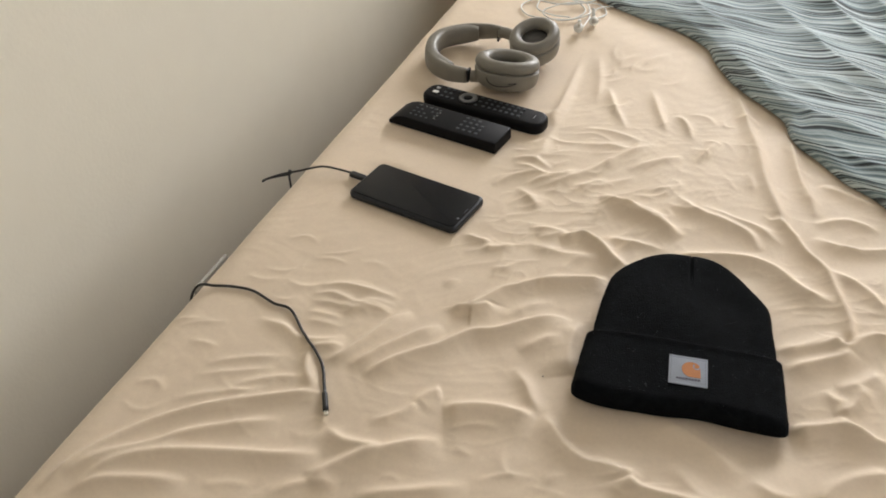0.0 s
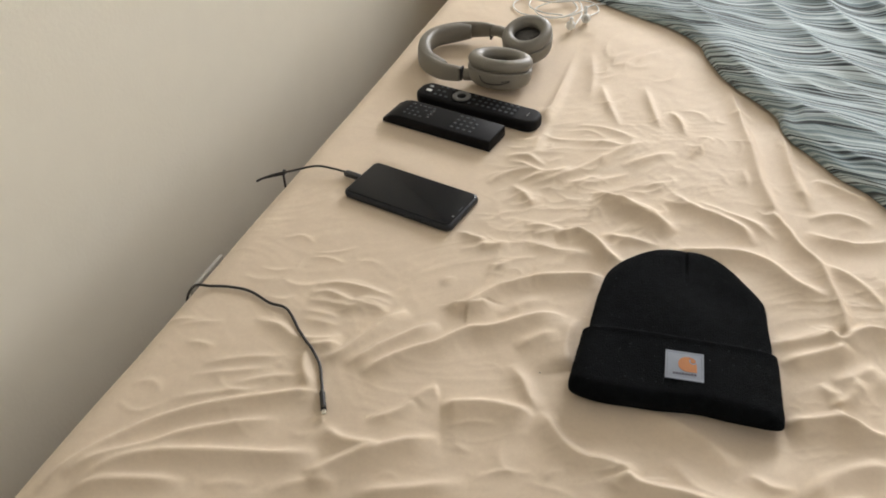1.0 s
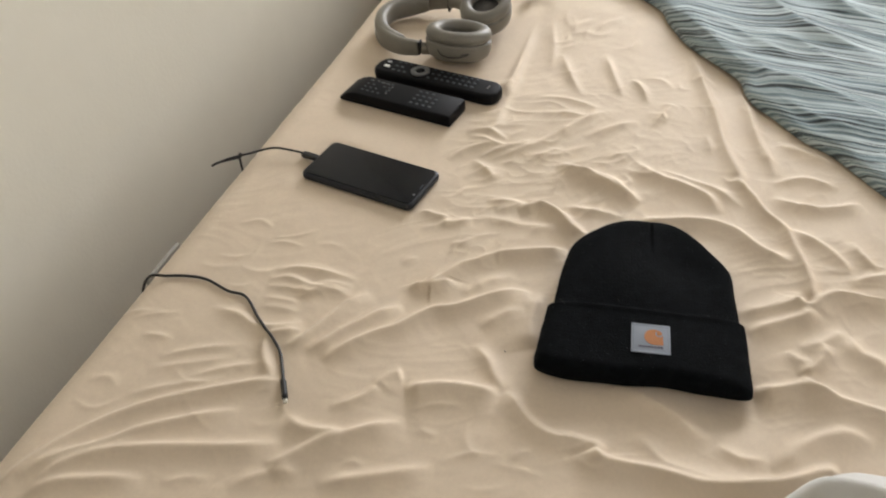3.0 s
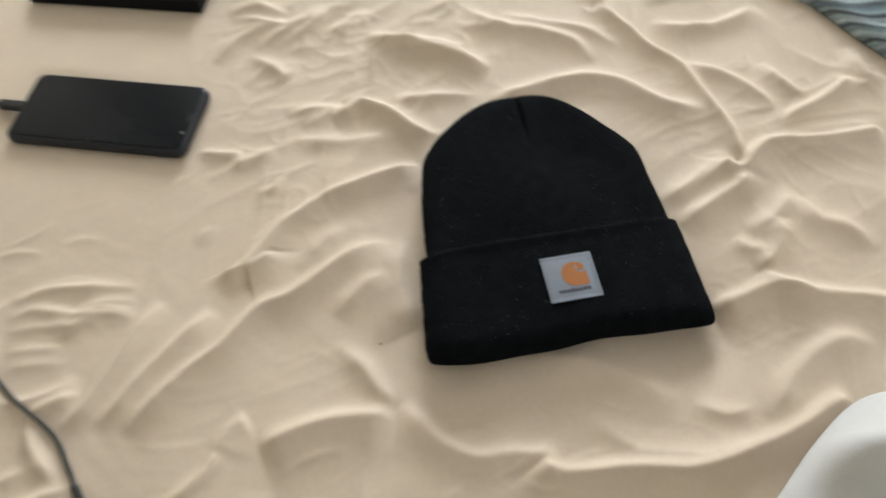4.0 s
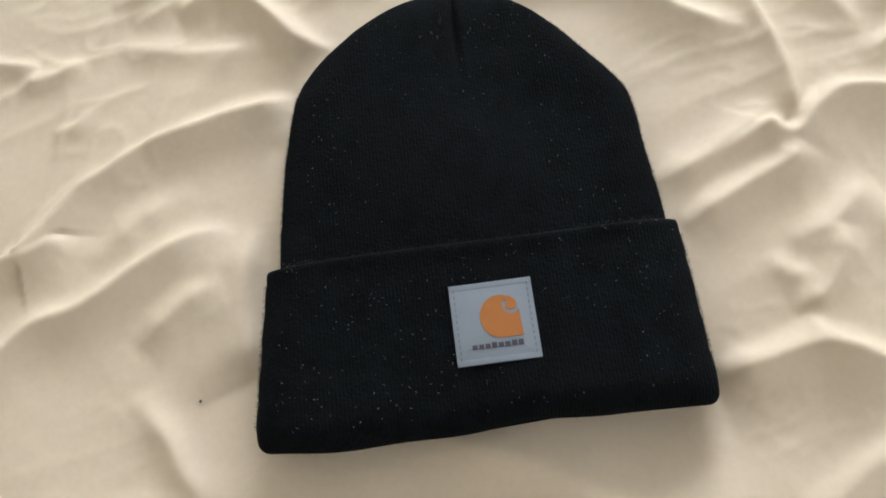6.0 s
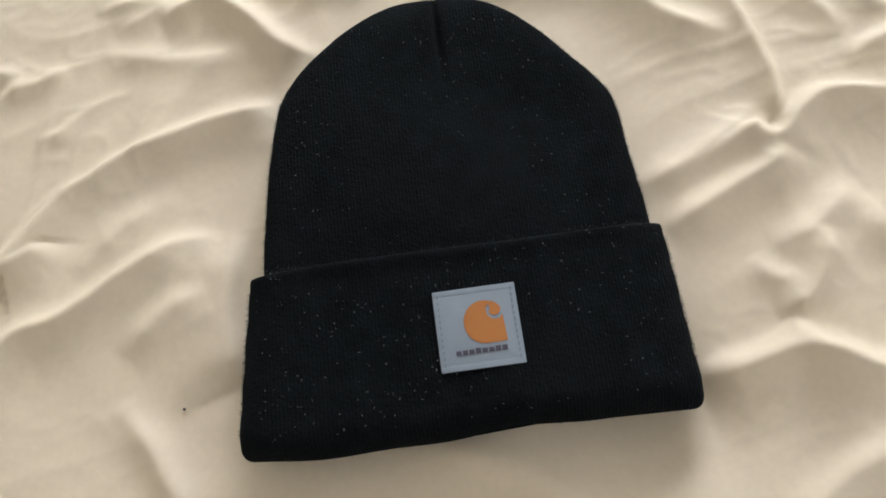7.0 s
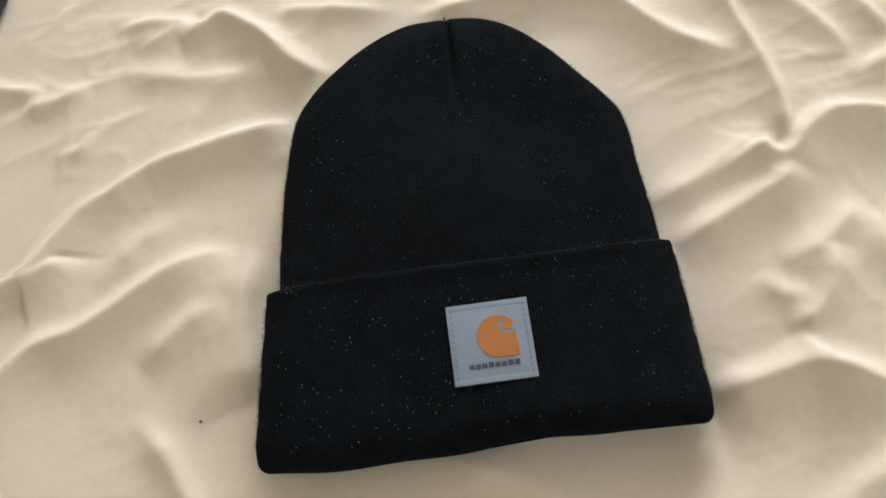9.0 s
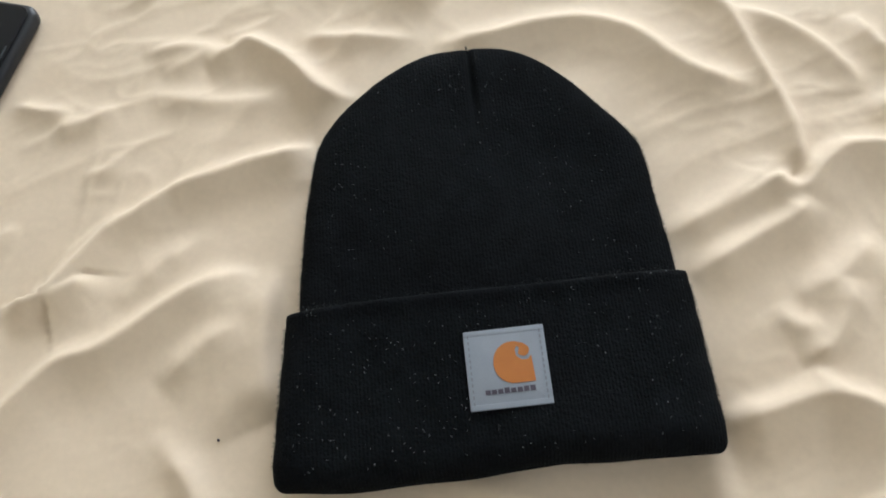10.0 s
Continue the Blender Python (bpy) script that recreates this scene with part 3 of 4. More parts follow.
# places that are pressed flat by what lies there: centre, half length, half width, turn
PRESSED = [(-0.327, 0.187, 0.088, 0.044, -10), (-0.345, 0.350, 0.092, 0.032, -9.5), (-0.315, 0.404, 0.105, 0.026, -9),
           (-0.31, 0.56, 0.09, 0.12, 0), (0.033, 0.066, 0.088, 0.112, 9.3)]


def sheet_height(x, y):
    z = sheet_relief(x, y)
    z += 0.003 * lattice(x, y, 0.16, 4) + 0.0009 * lattice(x + 0.02 * lattice(x, y, 0.1, 8), y, 0.06, 5)
    # many small irregular wrinkles, strongest in the middle of the bed
    wx, wy = x + 0.03 * lattice(x, y, 0.09, 21), y + 0.03 * lattice(x, y, 0.09, 22)
    c, s = math.cos(radians(28)), math.sin(radians(28))
    p, q = wx * c + wy * s, -wx * s + wy * c
    ridged = (1 - np.abs(lattice(p * 0.5, q, 0.035, 31))) ** 3 + 0.55 * (1 - np.abs(lattice(p * 0.6 + 3, q, 0.018, 32))) ** 3
    mask = np.exp(-((x + 0.12) / 0.16) ** 2 - ((y - 0.2) / 0.2) ** 2) + 0.8 * np.exp(-((x - 0.26) / 0.12) ** 2 - ((y - 0.2) / 0.25) ** 2) + 0.22
    smooth_edge = 1 / (1 + np.exp((-0.30 - x) / 0.04 * (y > -9)))
    z += 0.0010 * (ridged - 0.35) * np.clip(mask, 0, 1) * (0.25 + 0.75 * smooth_edge)
    # fine puckers that run in three directions, each in its own patches
    for k, (turn, mx) in enumerate(((20, -0.3), (50, 0.0), (-35, 0.15))):
        c, s = math.cos(radians(turn)), math.sin(radians(turn))
        p, q = wx * c + wy * s, -wx * s + wy * c
        patch_mask = np.clip(0.5 + 1.4 * lattice(x, y, 0.14, 70 + k) - 1.2 * np.abs(x - mx), 0, 1)
        z += patch_mask * (0.0002 * (1 - np.abs(lattice(p * 0.22, q, 0.013, 80 + k))) ** 2 + 0.0001 * lattice(p * 0.3, q, 0.0075, 90 + k))
    sink = 0.010 * np.exp(-((x - 0.125) / 0.045) ** 2 - ((y + 0.035) / 0.035) ** 2)
    for cx, cy, a, b, turn in PRESSED:
        inner = 0.026 if b > 0.105 and a < 0.089 else 0.012
        c, s = math.cos(radians(turn)), math.sin(radians(turn))
        u, v = (x - cx) * c + (y - cy) * s, -(x - cx) * s + (y - cy) * c
        d = np.hypot(np.clip(np.abs(u) - a + inner, 0, 9), np.clip(np.abs(v) - b + inner, 0, 9))
        k = np.clip(d / 0.024, 0, 1)
        z *= k * k * (3 - 2 * k)
    return z - sink


def grid_mesh(name, verts, nu, nv, material, uv=None):
    """A sheet of nu by nv points as a mesh."""
    me = bpy.data.meshes.new(name)
    i, j = np.meshgrid(np.arange(nu - 1), np.arange(nv - 1), indexing="ij")
    a = (i * nv + j).ravel()
    quads = np.stack([a, a + nv, a + nv + 1, a + 1], 1).astype(np.int32)
    me.vertices.add(len(verts))
    me.vertices.foreach_set("co", np.asarray(verts, np.float32).ravel())
    me.loops.add(quads.size)
    me.loops.foreach_set("vertex_index", quads.ravel())
    me.polygons.add(len(quads))
    me.polygons.foreach_set("loop_start", np.arange(0, quads.size, 4, dtype=np.int32))
    if uv is not None:
        layer = me.uv_layers.new(name="UVMap")
        layer.data.foreach_set("uv", np.asarray(uv, np.float32)[quads.ravel()].ravel())
    me.update(calc_edges=True)
    me.validate()
    smooth(me)
    me.materials.append(material)
    return me


us = steps([(BX0 - 0.27, BX0 - 0.06, 0.012), (BX0 - 0.06, -0.26, 0.0021), (-0.26, 0.27, 0.0016), (0.27, 0.42, 0.0024), (0.42, BX1 + 0.24, 0.015)])
vs = steps([(BY0 - 0.24, -0.38, 0.015), (-0.38, -0.17, 0.0021), (-0.17, 0.30, 0.0016), (0.30, 0.60, 0.0021), (0.60, 0.9, 0.005), (0.9, BY1 + 0.24, 0.015)])
U, V = np.meshgrid(us, vs, indexing="ij")
PX, DX = bend(U, BX0, BX1, 0.045)
PY, DY = bend(V, BY0, BY1, 0.045)
hgt = sheet_height(U, V)
over = np.clip(np.maximum(DX, DY) / 0.05, 0, 1)
PX = PX - np.where(U < 0, 1, -1) * hgt * np.clip(DX / 0.045, 0, 1) * 0.6
PZ = H + hgt * (1 - 0.8 * over) - np.maximum(DX, DY)
sheet = new("bed_sheet", grid_mesh("bed_sheet", np.stack([PX, PY, PZ], -1).reshape(-1, 3), len(us), len(vs), SHEET))
thick = sheet.modifiers.new("thickness", "SOLIDIFY")
thick.thickness, thick.offset = 0.0012, -1
tagged(sheet, "rumpled beige cotton fitted sheet with many creases on the mattress", "bed sheet")

# ---- striped blanket ----
HEM = [(-0.32, 1.10, 0), (-0.285, 0.86, 0), (-0.237, 0.802, 0), (-0.175, 0.765, 0), (-0.104, 0.733, 0), (-0.052, 0.69, 0), (-0.03, 0.645, 0), (0.005, 0.589, 0), (0.05, 0.546, 0),
       (0.083, 0.512, 0), (0.098, 0.467, 0), (0.134, 0.428, 0), (0.17, 0.388, 0), (0.205, 0.364, 0), (0.245, 0.318, 0), (0.288, 0.27, 0), (0.33, 0.21, 0), (0.42, 0.12, 0), (0.60, 0.02, 0), (0.87, -0.05, 0)]
hem = np.array([tuple(p)[:2] for p in curve_points(HEM, 26)])
way = np.array((0.78, 0.626))
depth = np.concatenate([np.linspace(0, 0.03, 16)[:-1], np.linspace(0.03, 0.42, 120), np.linspace(0.43, 0.95, 24)])
BXg = hem[:, :1] + depth[None] * way[0]
BYg = hem[:, 1:] + depth[None] * way[1]
BXg, BYg = np.minimum(BXg, BX1 - 0.02), np.minimum(BYg, BY1 - 0.02)
blanket_folds = Relief(BXg, BYg)
bf = blanket_folds.fold
bf([(-0.16, 0.80), (-0.065, 0.704), (0.016, 0.608), (0.086, 0.532), (0.147, 0.492), (0.23, 0.45), (0.34, 0.33)], 0.020, 0.034, 0.03, 0.8)
bf([(-0.06, 0.92), (0.03, 0.828), (0.109, 0.71), (0.16, 0.637), (0.22, 0.60), (0.33, 0.52)], 0.020, 0.030, 0.034, 0.8)
bf([(0.0, 0.96), (0.1, 0.86), (0.19, 0.73), (0.29, 0.67)], 0.022, 0.025, 0.03, 0.8)
bf([(0.12, 0.97), (0.19, 0.86), (0.26, 0.78), (0.36, 0.74)], 0.026, 0.02, 0.03, 0.6)
bf([(-0.20, 0.86), (-0.12, 0.83), (-0.07, 0.77), (-0.01, 0.70)], 0.010, 0.018, 0.02, 0.7)
bf([(0.02, 0.66), (0.09, 0.60), (0.16, 0.55)], 0.006, 0.012, 0.016, 0.7)
bf([(0.06, 0.63), (0.15, 0.60), (0.22, 0.54)], 0.006, 0.012, 0.016, 0.7)
bf([(0.12, 0.47), (0.18, 0.42), (0.24, 0.39)], 0.007, 0.012, 0.016, 0.7)
hemroll = np.sqrt(np.clip(1 - (1 - np.clip(depth / 0.012, 0, 1)) ** 2, 0, 1))[None]
BZg = H + sheet_height(BXg, BYg) * 0.6 + 0.003 + 0.013 * hemroll + 0.55 * blanket_folds.z * np.clip(depth / 0.03, 0.15, 1)[None]
BZg += 0.003 * lattice(BXg, BYg, 0.045, 61) * np.clip(depth / 0.02, 0, 1)[None] + 0.006 * (1 + lattice(BXg, BYg, 0.12, 62)) * np.clip(depth / 0.05, 0, 1)[None]
# the woven stripes follow the cloth over its folds
vv = BYg + 0.13 * BXg - 0.08 * (BZg - H) + 0.001 * lattice(BXg, BYg, 0.11, 63) - 0.018 * (1 - np.clip(depth / 0.016, 0, 1))[None] ** 2
blanket = new("blanket", grid_mesh("blanket", np.stack([BXg, BYg, BZg], -1).reshape(-1, 3), len(hem), len(depth), BLANKET, np.stack([BXg, vv], -1).reshape(-1, 2)))
thick = blanket.modifiers.new("thickness", "SOLIDIFY")
thick.thickness, thick.offset = 0.003, -1
tagged(blanket, "thin blue-grey striped cotton blanket thrown across the bed sheet", "blanket")


# ---- white pillow ----
def pillow_bm(outline_rows, middle, height):
    """A soft sack over a free outline, with a raised fold along its far side."""
    edge = curve_points([(x, y, 0) for x, y in outline_rows], 9)[:-1]
    mid = Vector((*middle, 0))
    loops = []
    for k, z in ((0.94, 0.0), (0.985, 0.003), (1.0, 0.009)):
        loops.append([tuple(mid + (q - mid) * k + Vector((0, 0, z))) for q in edge])
    for i in range(1, 60):
        k = 1 - (i / 60) ** 1.25
        loop = []
        for q in edge:
            w = mid + (q - mid) * k
            d = (1 - k) * (q - mid).length
            e = (w.y + 0.137) + 0.20 * (w.x - 0.19)
            ridge = 0.052 * math.exp(-(abs(e) / (0.026 if e > 0 else 0.032)) ** 1.5) * min(1, max(0, (w.x - 0.14) / 0.05))
            wob = 0.006 * noise.noise(Vector((w.x * 14, w.y * 14, 3))) + 0.004 * noise.noise(Vector((w.x * 31, w.y * 31, 7)))
            puff = height * (1 - math.exp(-max(0, d - 0.05) / 0.10))
            loop.append((w.x, w.y, 0.009 + (0.010 + ridge + wob) * (1 - math.exp(-d / 0.014)) + puff))
        loops.append(loop)
    return loops_mesh(loops)


pillow = part("pillow", pillow_bm([(0.152, -0.163), (0.188, -0.123), (0.222, -0.096), (0.262, -0.089), (0.36, -0.085), (0.55, -0.10), (0.70, -0.16), (0.74, -0.30), (0.70, -0.46), (0.50, -0.55),
                                   (0.33, -0.50), (0.24, -0.35), (0.185, -0.225), (0.152, -0.163)], (0.45, -0.31), 0.055), LINEN)
pillow.matrix_world = pose(0, 0, H + 0.002)
tagged(pillow, "soft white cotton pillow on the beige sheet", "pillow")


# ---- knitted cap ----
# its own frame: x across the front, y up towards the crown, z away from the bed
def outline(left, right):
    """The left and right edge of a flat form as functions of y, through a few of its points."""
    def edge(rows):
        pts = sorted(((p.y, p.x) for p in curve_points([(x, y, 0) for x, y in rows], 10)))
        ys, xs = np.array([p[0] for p in pts]), np.array([p[1] for p in pts])
        return lambda y: float(np.interp(y, ys, xs))
    return edge(left), edge(right)


def cap_shell(edges, y0, y1, z0, thickness, n=72, m=96, ends=(0.006, 0.02), puff=None, sag=None):
    """A flattened knitted bag between the two edges, from y0 to y1."""
    loops = []
    for i in range(n + 1):
        t = 0.5 - 0.5 * math.cos(math.pi * i / n)
        y = y0 + (y1 - y0) * t
        xl, xr = edges[0](y), edges[1](y)
        c, w = (xl + xr) / 2, max((xr - xl) / 2, 0.0006)
        d0, d1 = y - y0, y1 - y
        k0 = math.sqrt(max(0, 1 - (1 - min(1, d0 / ends[0])) ** 2))
        k1 = math.sqrt(max(0, 1 - (1 - min(1, d1 / ends[1])) ** 2))
        k = max(k0 * k1, 0.03)
        w -= 0.007 * (1 - k0) ** 1.5
        w += 0.0004 * noise.noise(Vector((0.3, y * 260, 1.7))) + 0.0005 * noise.noise(Vector((4.1, y * 90, 2.2)))
        loop = []
        for j in range(m):
            a = 2 * math.pi * j / m
            ca, sa = math.cos(a), math.sin(a)
            x = ca * w
            zz = math.copysign(math.sqrt(max(0.0, 1 - abs(ca) ** 9)), sa)
            lift = puff(c + x, y) if puff and sa > 0 else 0
            down = sag(c + x) if sag else 0
            loop.append((c + x, y + down * max(0, 1 - d0 / 0.03), z0 + thickness / 2 + thickness * k / 2 * zz + lift * (1 - abs(ca) ** 4) * k))
        loops.append(loop)
    return loops_mesh(loops)


cap = thing("knit_cap", pose(0.043, -0.004, H + 0.001, 0, 0, 9.3), "black knitted cap with a turned-up cuff and a square grey patch", "cap")
CROWN = outline([(-0.092, 0.020), (-0.0915, 0.047), (-0.0888, 0.077), (-0.0848, 0.108), (-0.0770, 0.138), (-0.0535, 0.1630), (-0.0225, 0.1812), (0.0033, 0.1852)],
                [(0.0885, 0.020), (0.0888, 0.046), (0.0872, 0.081), (0.0850, 0.1130), (0.0688, 0.1388), (0.0490, 0.1635), (0.0285, 0.1785), (0.0035, 0.1852)])
CUFF = outline([(-0.1048, -0.050), (-0.1040, -0.030), (-0.1015, 0.000), (-0.0985, 0.030), (-0.0975, 0.045)],
               [(0.0955, -0.050), (0.0952, -0.030), (0.0946, 0.000), (0.0938, 0.030), (0.0930, 0.045)])


def crown_puff(x, y):
    dent = -0.0045 * math.exp(-((x - 0.004) / 0.0016) ** 2) * min(1, max(0, (y - 0.122) / 0.03))
    hollow = -0.0045 * math.exp(-((x - 0.045) / 0.03) ** 2 - ((y - 0.105) / 0.03) ** 2)
    return dent + hollow + 0.002 * math.sin(x * 40 + 1) * math.sin(y * 33) + 0.003 * math.exp(-((x + 0.01) / 0.05) ** 2 - ((y - 0.08) / 0.04) ** 2)


def cuff_puff(x, y):
    return 0.0012 * math.sin(x * 38) * math.sin((y + 0.06) * 45) + 0.0015 * math.exp(-((y - 0.036) / 0.005) ** 2)


def cuff_sag(x):
    return 0.0012 * math.sin(x * 45 + 0.6) + 0.0006 * math.sin(x * 110)


part("crown", cap_shell(CROWN, 0.022, 0.1852, 0.0, 0.020, n=100, m=280, ends=(0.006, 0.022), puff=crown_puff), KNIT, cap)
part("cuff", cap_shell(CUFF, -0.0450, 0.0405, -0.002, 0.0265, n=52, m=96, ends=(0.011, 0.005), puff=cuff_puff, sag=cuff_sag), KNIT, cap)
CUFF_TOP = 0.0247

patch = part("patch", slab(0.0360, 0.0368, 0.0006, 0.0004, 0.0002, z=CUFF_TOP + 0.0002, x=0.003, y=-0.0015), PATCH, cap, "silver-grey woven fabric patch")


def flat_shape(outline, z, h):
    return loops_mesh([[(x, y, z) for x, y in outline], [(x, y, z + h) for x, y in outline]])


pz = CUFF_TOP + 0.0008
blob = [(0.0088 * math.cos(radians(a)) + 0.0060, 0.0097 * math.sin(radians(a)) + 0.0005) for a in range(70, 271, 10)]
blob += [(0.0110, -0.0092), (0.0147, -0.0090), (0.0141, 0.0030), (0.0125, 0.0012), (0.0098, 0.0012), (0.0076, 0.0032), (0.0072, 0.0060), (0.0080, 0.0078)]
part("emblem", flat_shape(blob, pz, 0.0002), ORANGE, patch, "plain orange emblem", flat=True)
hook = [(0.0108 + 0.0027 * math.cos(radians(a)), 0.0056 + 0.0027 * math.sin(radians(a))) for a in range(-150, 61, 15)]
hook += [(0.0110, 0.0090), (0.0090, 0.0096), (0.0081, 0.0080), (0.0092, 0.0070)]
part("emblem", flat_shape(hook, pz, 0.0002), ORANGE, patch, flat=True)
for i, tall in enumerate((0.0020, 0.0020, 0.0020, 0.0024, 0.0020, 0.0020, 0.0023, 0.0023)):
    bx = -0.0077 + i * 0.0028
    part("bar", flat_shape([(bx, -0.0132), (bx + 0.0022, -0.0132), (bx + 0.0022, -0.0132 + tall), (bx, -0.0132 + tall)], pz, 0.0002), INK, patch, "dark printed bar", flat=True)
for sy in (-0.0186, 0.0155):
    part("hem", slab(0.0356, 0.0026, 0.0004, 0.0004, 0.0002, z=pz - 0.0003, x=0.003, y=sy), PATCH, patch)
for sx in (-0.0130, 0.0190):
    for i in range(12):
        part("stitch", block(sx - 0.0003, sx + 0.0003, -0.0175 + i * 0.0028, -0.0160 + i * 0.0028, pz - 0.0001, pz + 0.0002), STITCH, patch, flat=True)


def hairs(count, spread, r0, length, seed):
    """Loose fibres as thin slivers standing off the knit."""
    rng = random.Random(seed)
    verts, faces = [], []
    for _ in range(count):
        p, nrm = spread(rng)
        d = Vector((rng.uniform(-1, 1), rng.uniform(-1, 1), rng.uniform(-0.2, 1))).normalized() * 0.8 + nrm
        d = d.normalized() * length * rng.uniform(0.4, 1.4)
        s = d.cross(Vector((0.3, 0.5, 0.8))).normalized() * r0
        k = len(verts)
        q = p + d * 0.6 + s * rng.uniform(-4, 4)
        verts += [p - s, p + s, q + s * 0.7, q - s * 0.7, p + d + s * rng.uniform(-8, 8)]
        faces += [(k, k + 1, k + 2, k + 3), (k + 3, k + 2, k + 4)]
    return verts, [], faces


def on_rim(rng):
    if rng.random() < 0.55:
        y, k = 0.045 + 0.142 * rng.random() ** 0.7, rng.choice((0, 1))
        p = Vector((CROWN[k](y), y, rng.uniform(0.0085, 0.0115)))
        nrm = Vector((2 * k - 1, 0.2 + 2.5 * max(0, (y - 0.13) / 0.057) ** 2, 0))
    elif rng.random() < 0.6:
        low = rng.random() < 0.5
        x = rng.uniform(-0.090, 0.084)
        p = Vector((x, (-0.0445 + cuff_sag(x)) if low else 0.0400, rng.uniform(0.009, 0.014) if low else rng.uniform(0.014, 0.020)))
        nrm = Vector((0, -1 if low else 1, 0.6))
    else:
        y, k = rng.uniform(-0.033, 0.034), rng.choice((0, 1))
        p = Vector((CUFF[k](y), y, rng.uniform(0.0095, 0.013)))
        nrm = Vector((2 * k - 1, 0, 0.2))
    return p, nrm.normalized()


tagged(part("fuzz", hairs(6500, on_rim, 0.00011, 0.0012, 5), FUZZ, cap, flat=True), kind="stuff")


def on_fold(rng):
    return Vector((rng.uniform(-0.090, 0.086), rng.uniform(0.036, 0.0395), rng.uniform(0.020, 0.0255))), Vector((0, 0.6, 0.6))


tagged(part("fuzz", hairs(800, on_fold, 0.00009, 0.0008, 6), GREYFUZZ, cap, flat=True), kind="stuff")


def on_face(rng):
    if rng.random() < 0.5:
        return Vector((rng.uniform(-0.092, 0.088), rng.uniform(-0.040, 0.037), CUFF_TOP + 0.0004)), Vector((0, 0, 0.15))
    y = rng.uniform(0.045, 0.168)
    return Vector((rng.uniform(0.85 * CROWN[0](y), 0.85 * CROWN[1](y)), y, 0.0212)), Vector((0, 0, 0.15))


tagged(part("lint", hairs(700, on_face, 0.00013, 0.0007, 9), LINT, cap, "tiny pale lint specks", flat=True), kind="stuff")


def drape(ob):
    """Lays the flat cap over the uneven bed: its left side raised, its right corner sunk in."""
    for v in ob.data.vertices:
        x, y = v.co.x, v.co.y
        low = min(1, max(0, (0.08 - y) / 0.10))
        up = -0.062 * x - 0.004 * low * max(0, (x - 0.03) / 0.065) + 0.002 * low * max(0, (-x - 0.05) / 0.05)
        if up > 0:
            up *= 0.3 + 0.7 * min(1, max(0, v.co.z / 0.022))
        up += 0.0006 * low * math.sin(x * 52 + 0.4)
        v.co += Vector(((0.003 if x < 0 else 0.024) * abs(x) * min(1, max(0.4, (0.12 - y) / 0.08)), -(0.12 + y) * 2.4 * up, up))
    for child in ob.children:
        drape(child)


for piece in cap.children:
    drape(piece)

# ---- phone with its charging cable ----
phone = thing("smartphone", pose(-0.3245, 0.188, H + 0.0005, 0, 0, -10), "black smartphone in a dark case lying face up, screen off", "phone")
part("case", slab(0.159, 0.0755, 0.0095, 0.009, 0.0035), CASE, phone)
screen = part("screen", slab(0.152, 0.0690, 0.0012, 0.0075, 0.0005, z=0.0093), SCREEN, phone, "dark glass screen")
part("earpiece", slab(0.0012, 0.010, 0.0003, 0.0005, 0.0001, z=0.0104, x=0.0735), KEYMAT, screen)
lens = lathe([(0.0, 0.0), (0.0016, 0.0), (0.0016, 0.0003), (0.0, 0.0003)], 14)
bmesh.ops.translate(lens, verts=lens.verts, vec=(0.0725, -0.017, 0.0104))
part("front_lens", lens, GREYKEY, screen, "small pale sensor dot")
for x, l in ((0.018, 0.022), (0.045, 0.012)):
    part("side_button", slab(l, 0.0012, 0.003, 0.0005, 0.0003, z=0.004, x=x, y=-0.0378), CASE, phone)


def bump_z(x, y, up):
    return bed_height(x, y) + up


charger = thing("charging_cable", pose(0, 0, 0), "thin black charging cable plugged into the phone", "cable")
d = Vector((math.cos(radians(170)), math.sin(radians(170)), 0))
tip = Vector((-0.3245, 0.188, 0)) + d * 0.0795
part("cord", tube([tip + d * 0.022 + Vector((0, 0, H + 0.008)), (-0.443, 0.206, H + 0.009), (-0.467, 0.203, H + 0.010), (-0.492, 0.187, H + 0.008), (-0.513, 0.174, H + 0.006), (-0.527, 0.161, H + 0.004),
                   (-0.531, 0.158, H + 0.002), (-0.527, 0.166, H + 0.002), (-0.514, 0.176, H + 0.0025), (-0.505, 0.184, H + 0.002), (-0.509, 0.192, H + 0.0005), (-0.5165, 0.197, H - 0.02), (-0.5185, 0.20, H - 0.15), (-0.523, 0.20, 0.20), (-0.54, 0.15, 0.012), (-0.62, 0.08, 0.004)], 0.0015, 10), RUBBER, charger)
plug = slab(0.024, 0.0095, 0.006, 0.0025, 0.002, x=0.011, z=-0.003)
bmesh.ops.transform(plug, matrix=pose(tip.x, tip.y, H + 0.0065, 0, 0, 170), verts=plug.verts)
part("plug", plug, RUBBER, charger)

spare = thing("usb_cable", pose(0, 0, 0), "loose thin black cable with a metal plug tip on the sheet", "cable")
way2 = [(-0.505, -0.075), (-0.478, -0.036), (-0.455, -0.030), (-0.429, -0.029), (-0.397, -0.039), (-0.373, -0.042), (-0.338, -0.073), (-0.305, -0.099), (-0.288, -0.124), (-0.282, -0.134)]
pts2 = [(-0.60, -0.06, 0.004), (-0.540, -0.070, 0.03), (-0.522, -0.068, 0.30), (-0.5175, -0.048, H - 0.08), (-0.512, -0.044, H - 0.028), (-0.497, -0.040, H - 0.001)]
pts2 += [(q.x, q.y, bump_z(q.x, q.y, 0.0024)) for q in curve_points([(x, y, 0) for x, y in way2[1:]], 4)]
part("cord", tube(pts2, 0.0016, 5), RUBBER, spare)
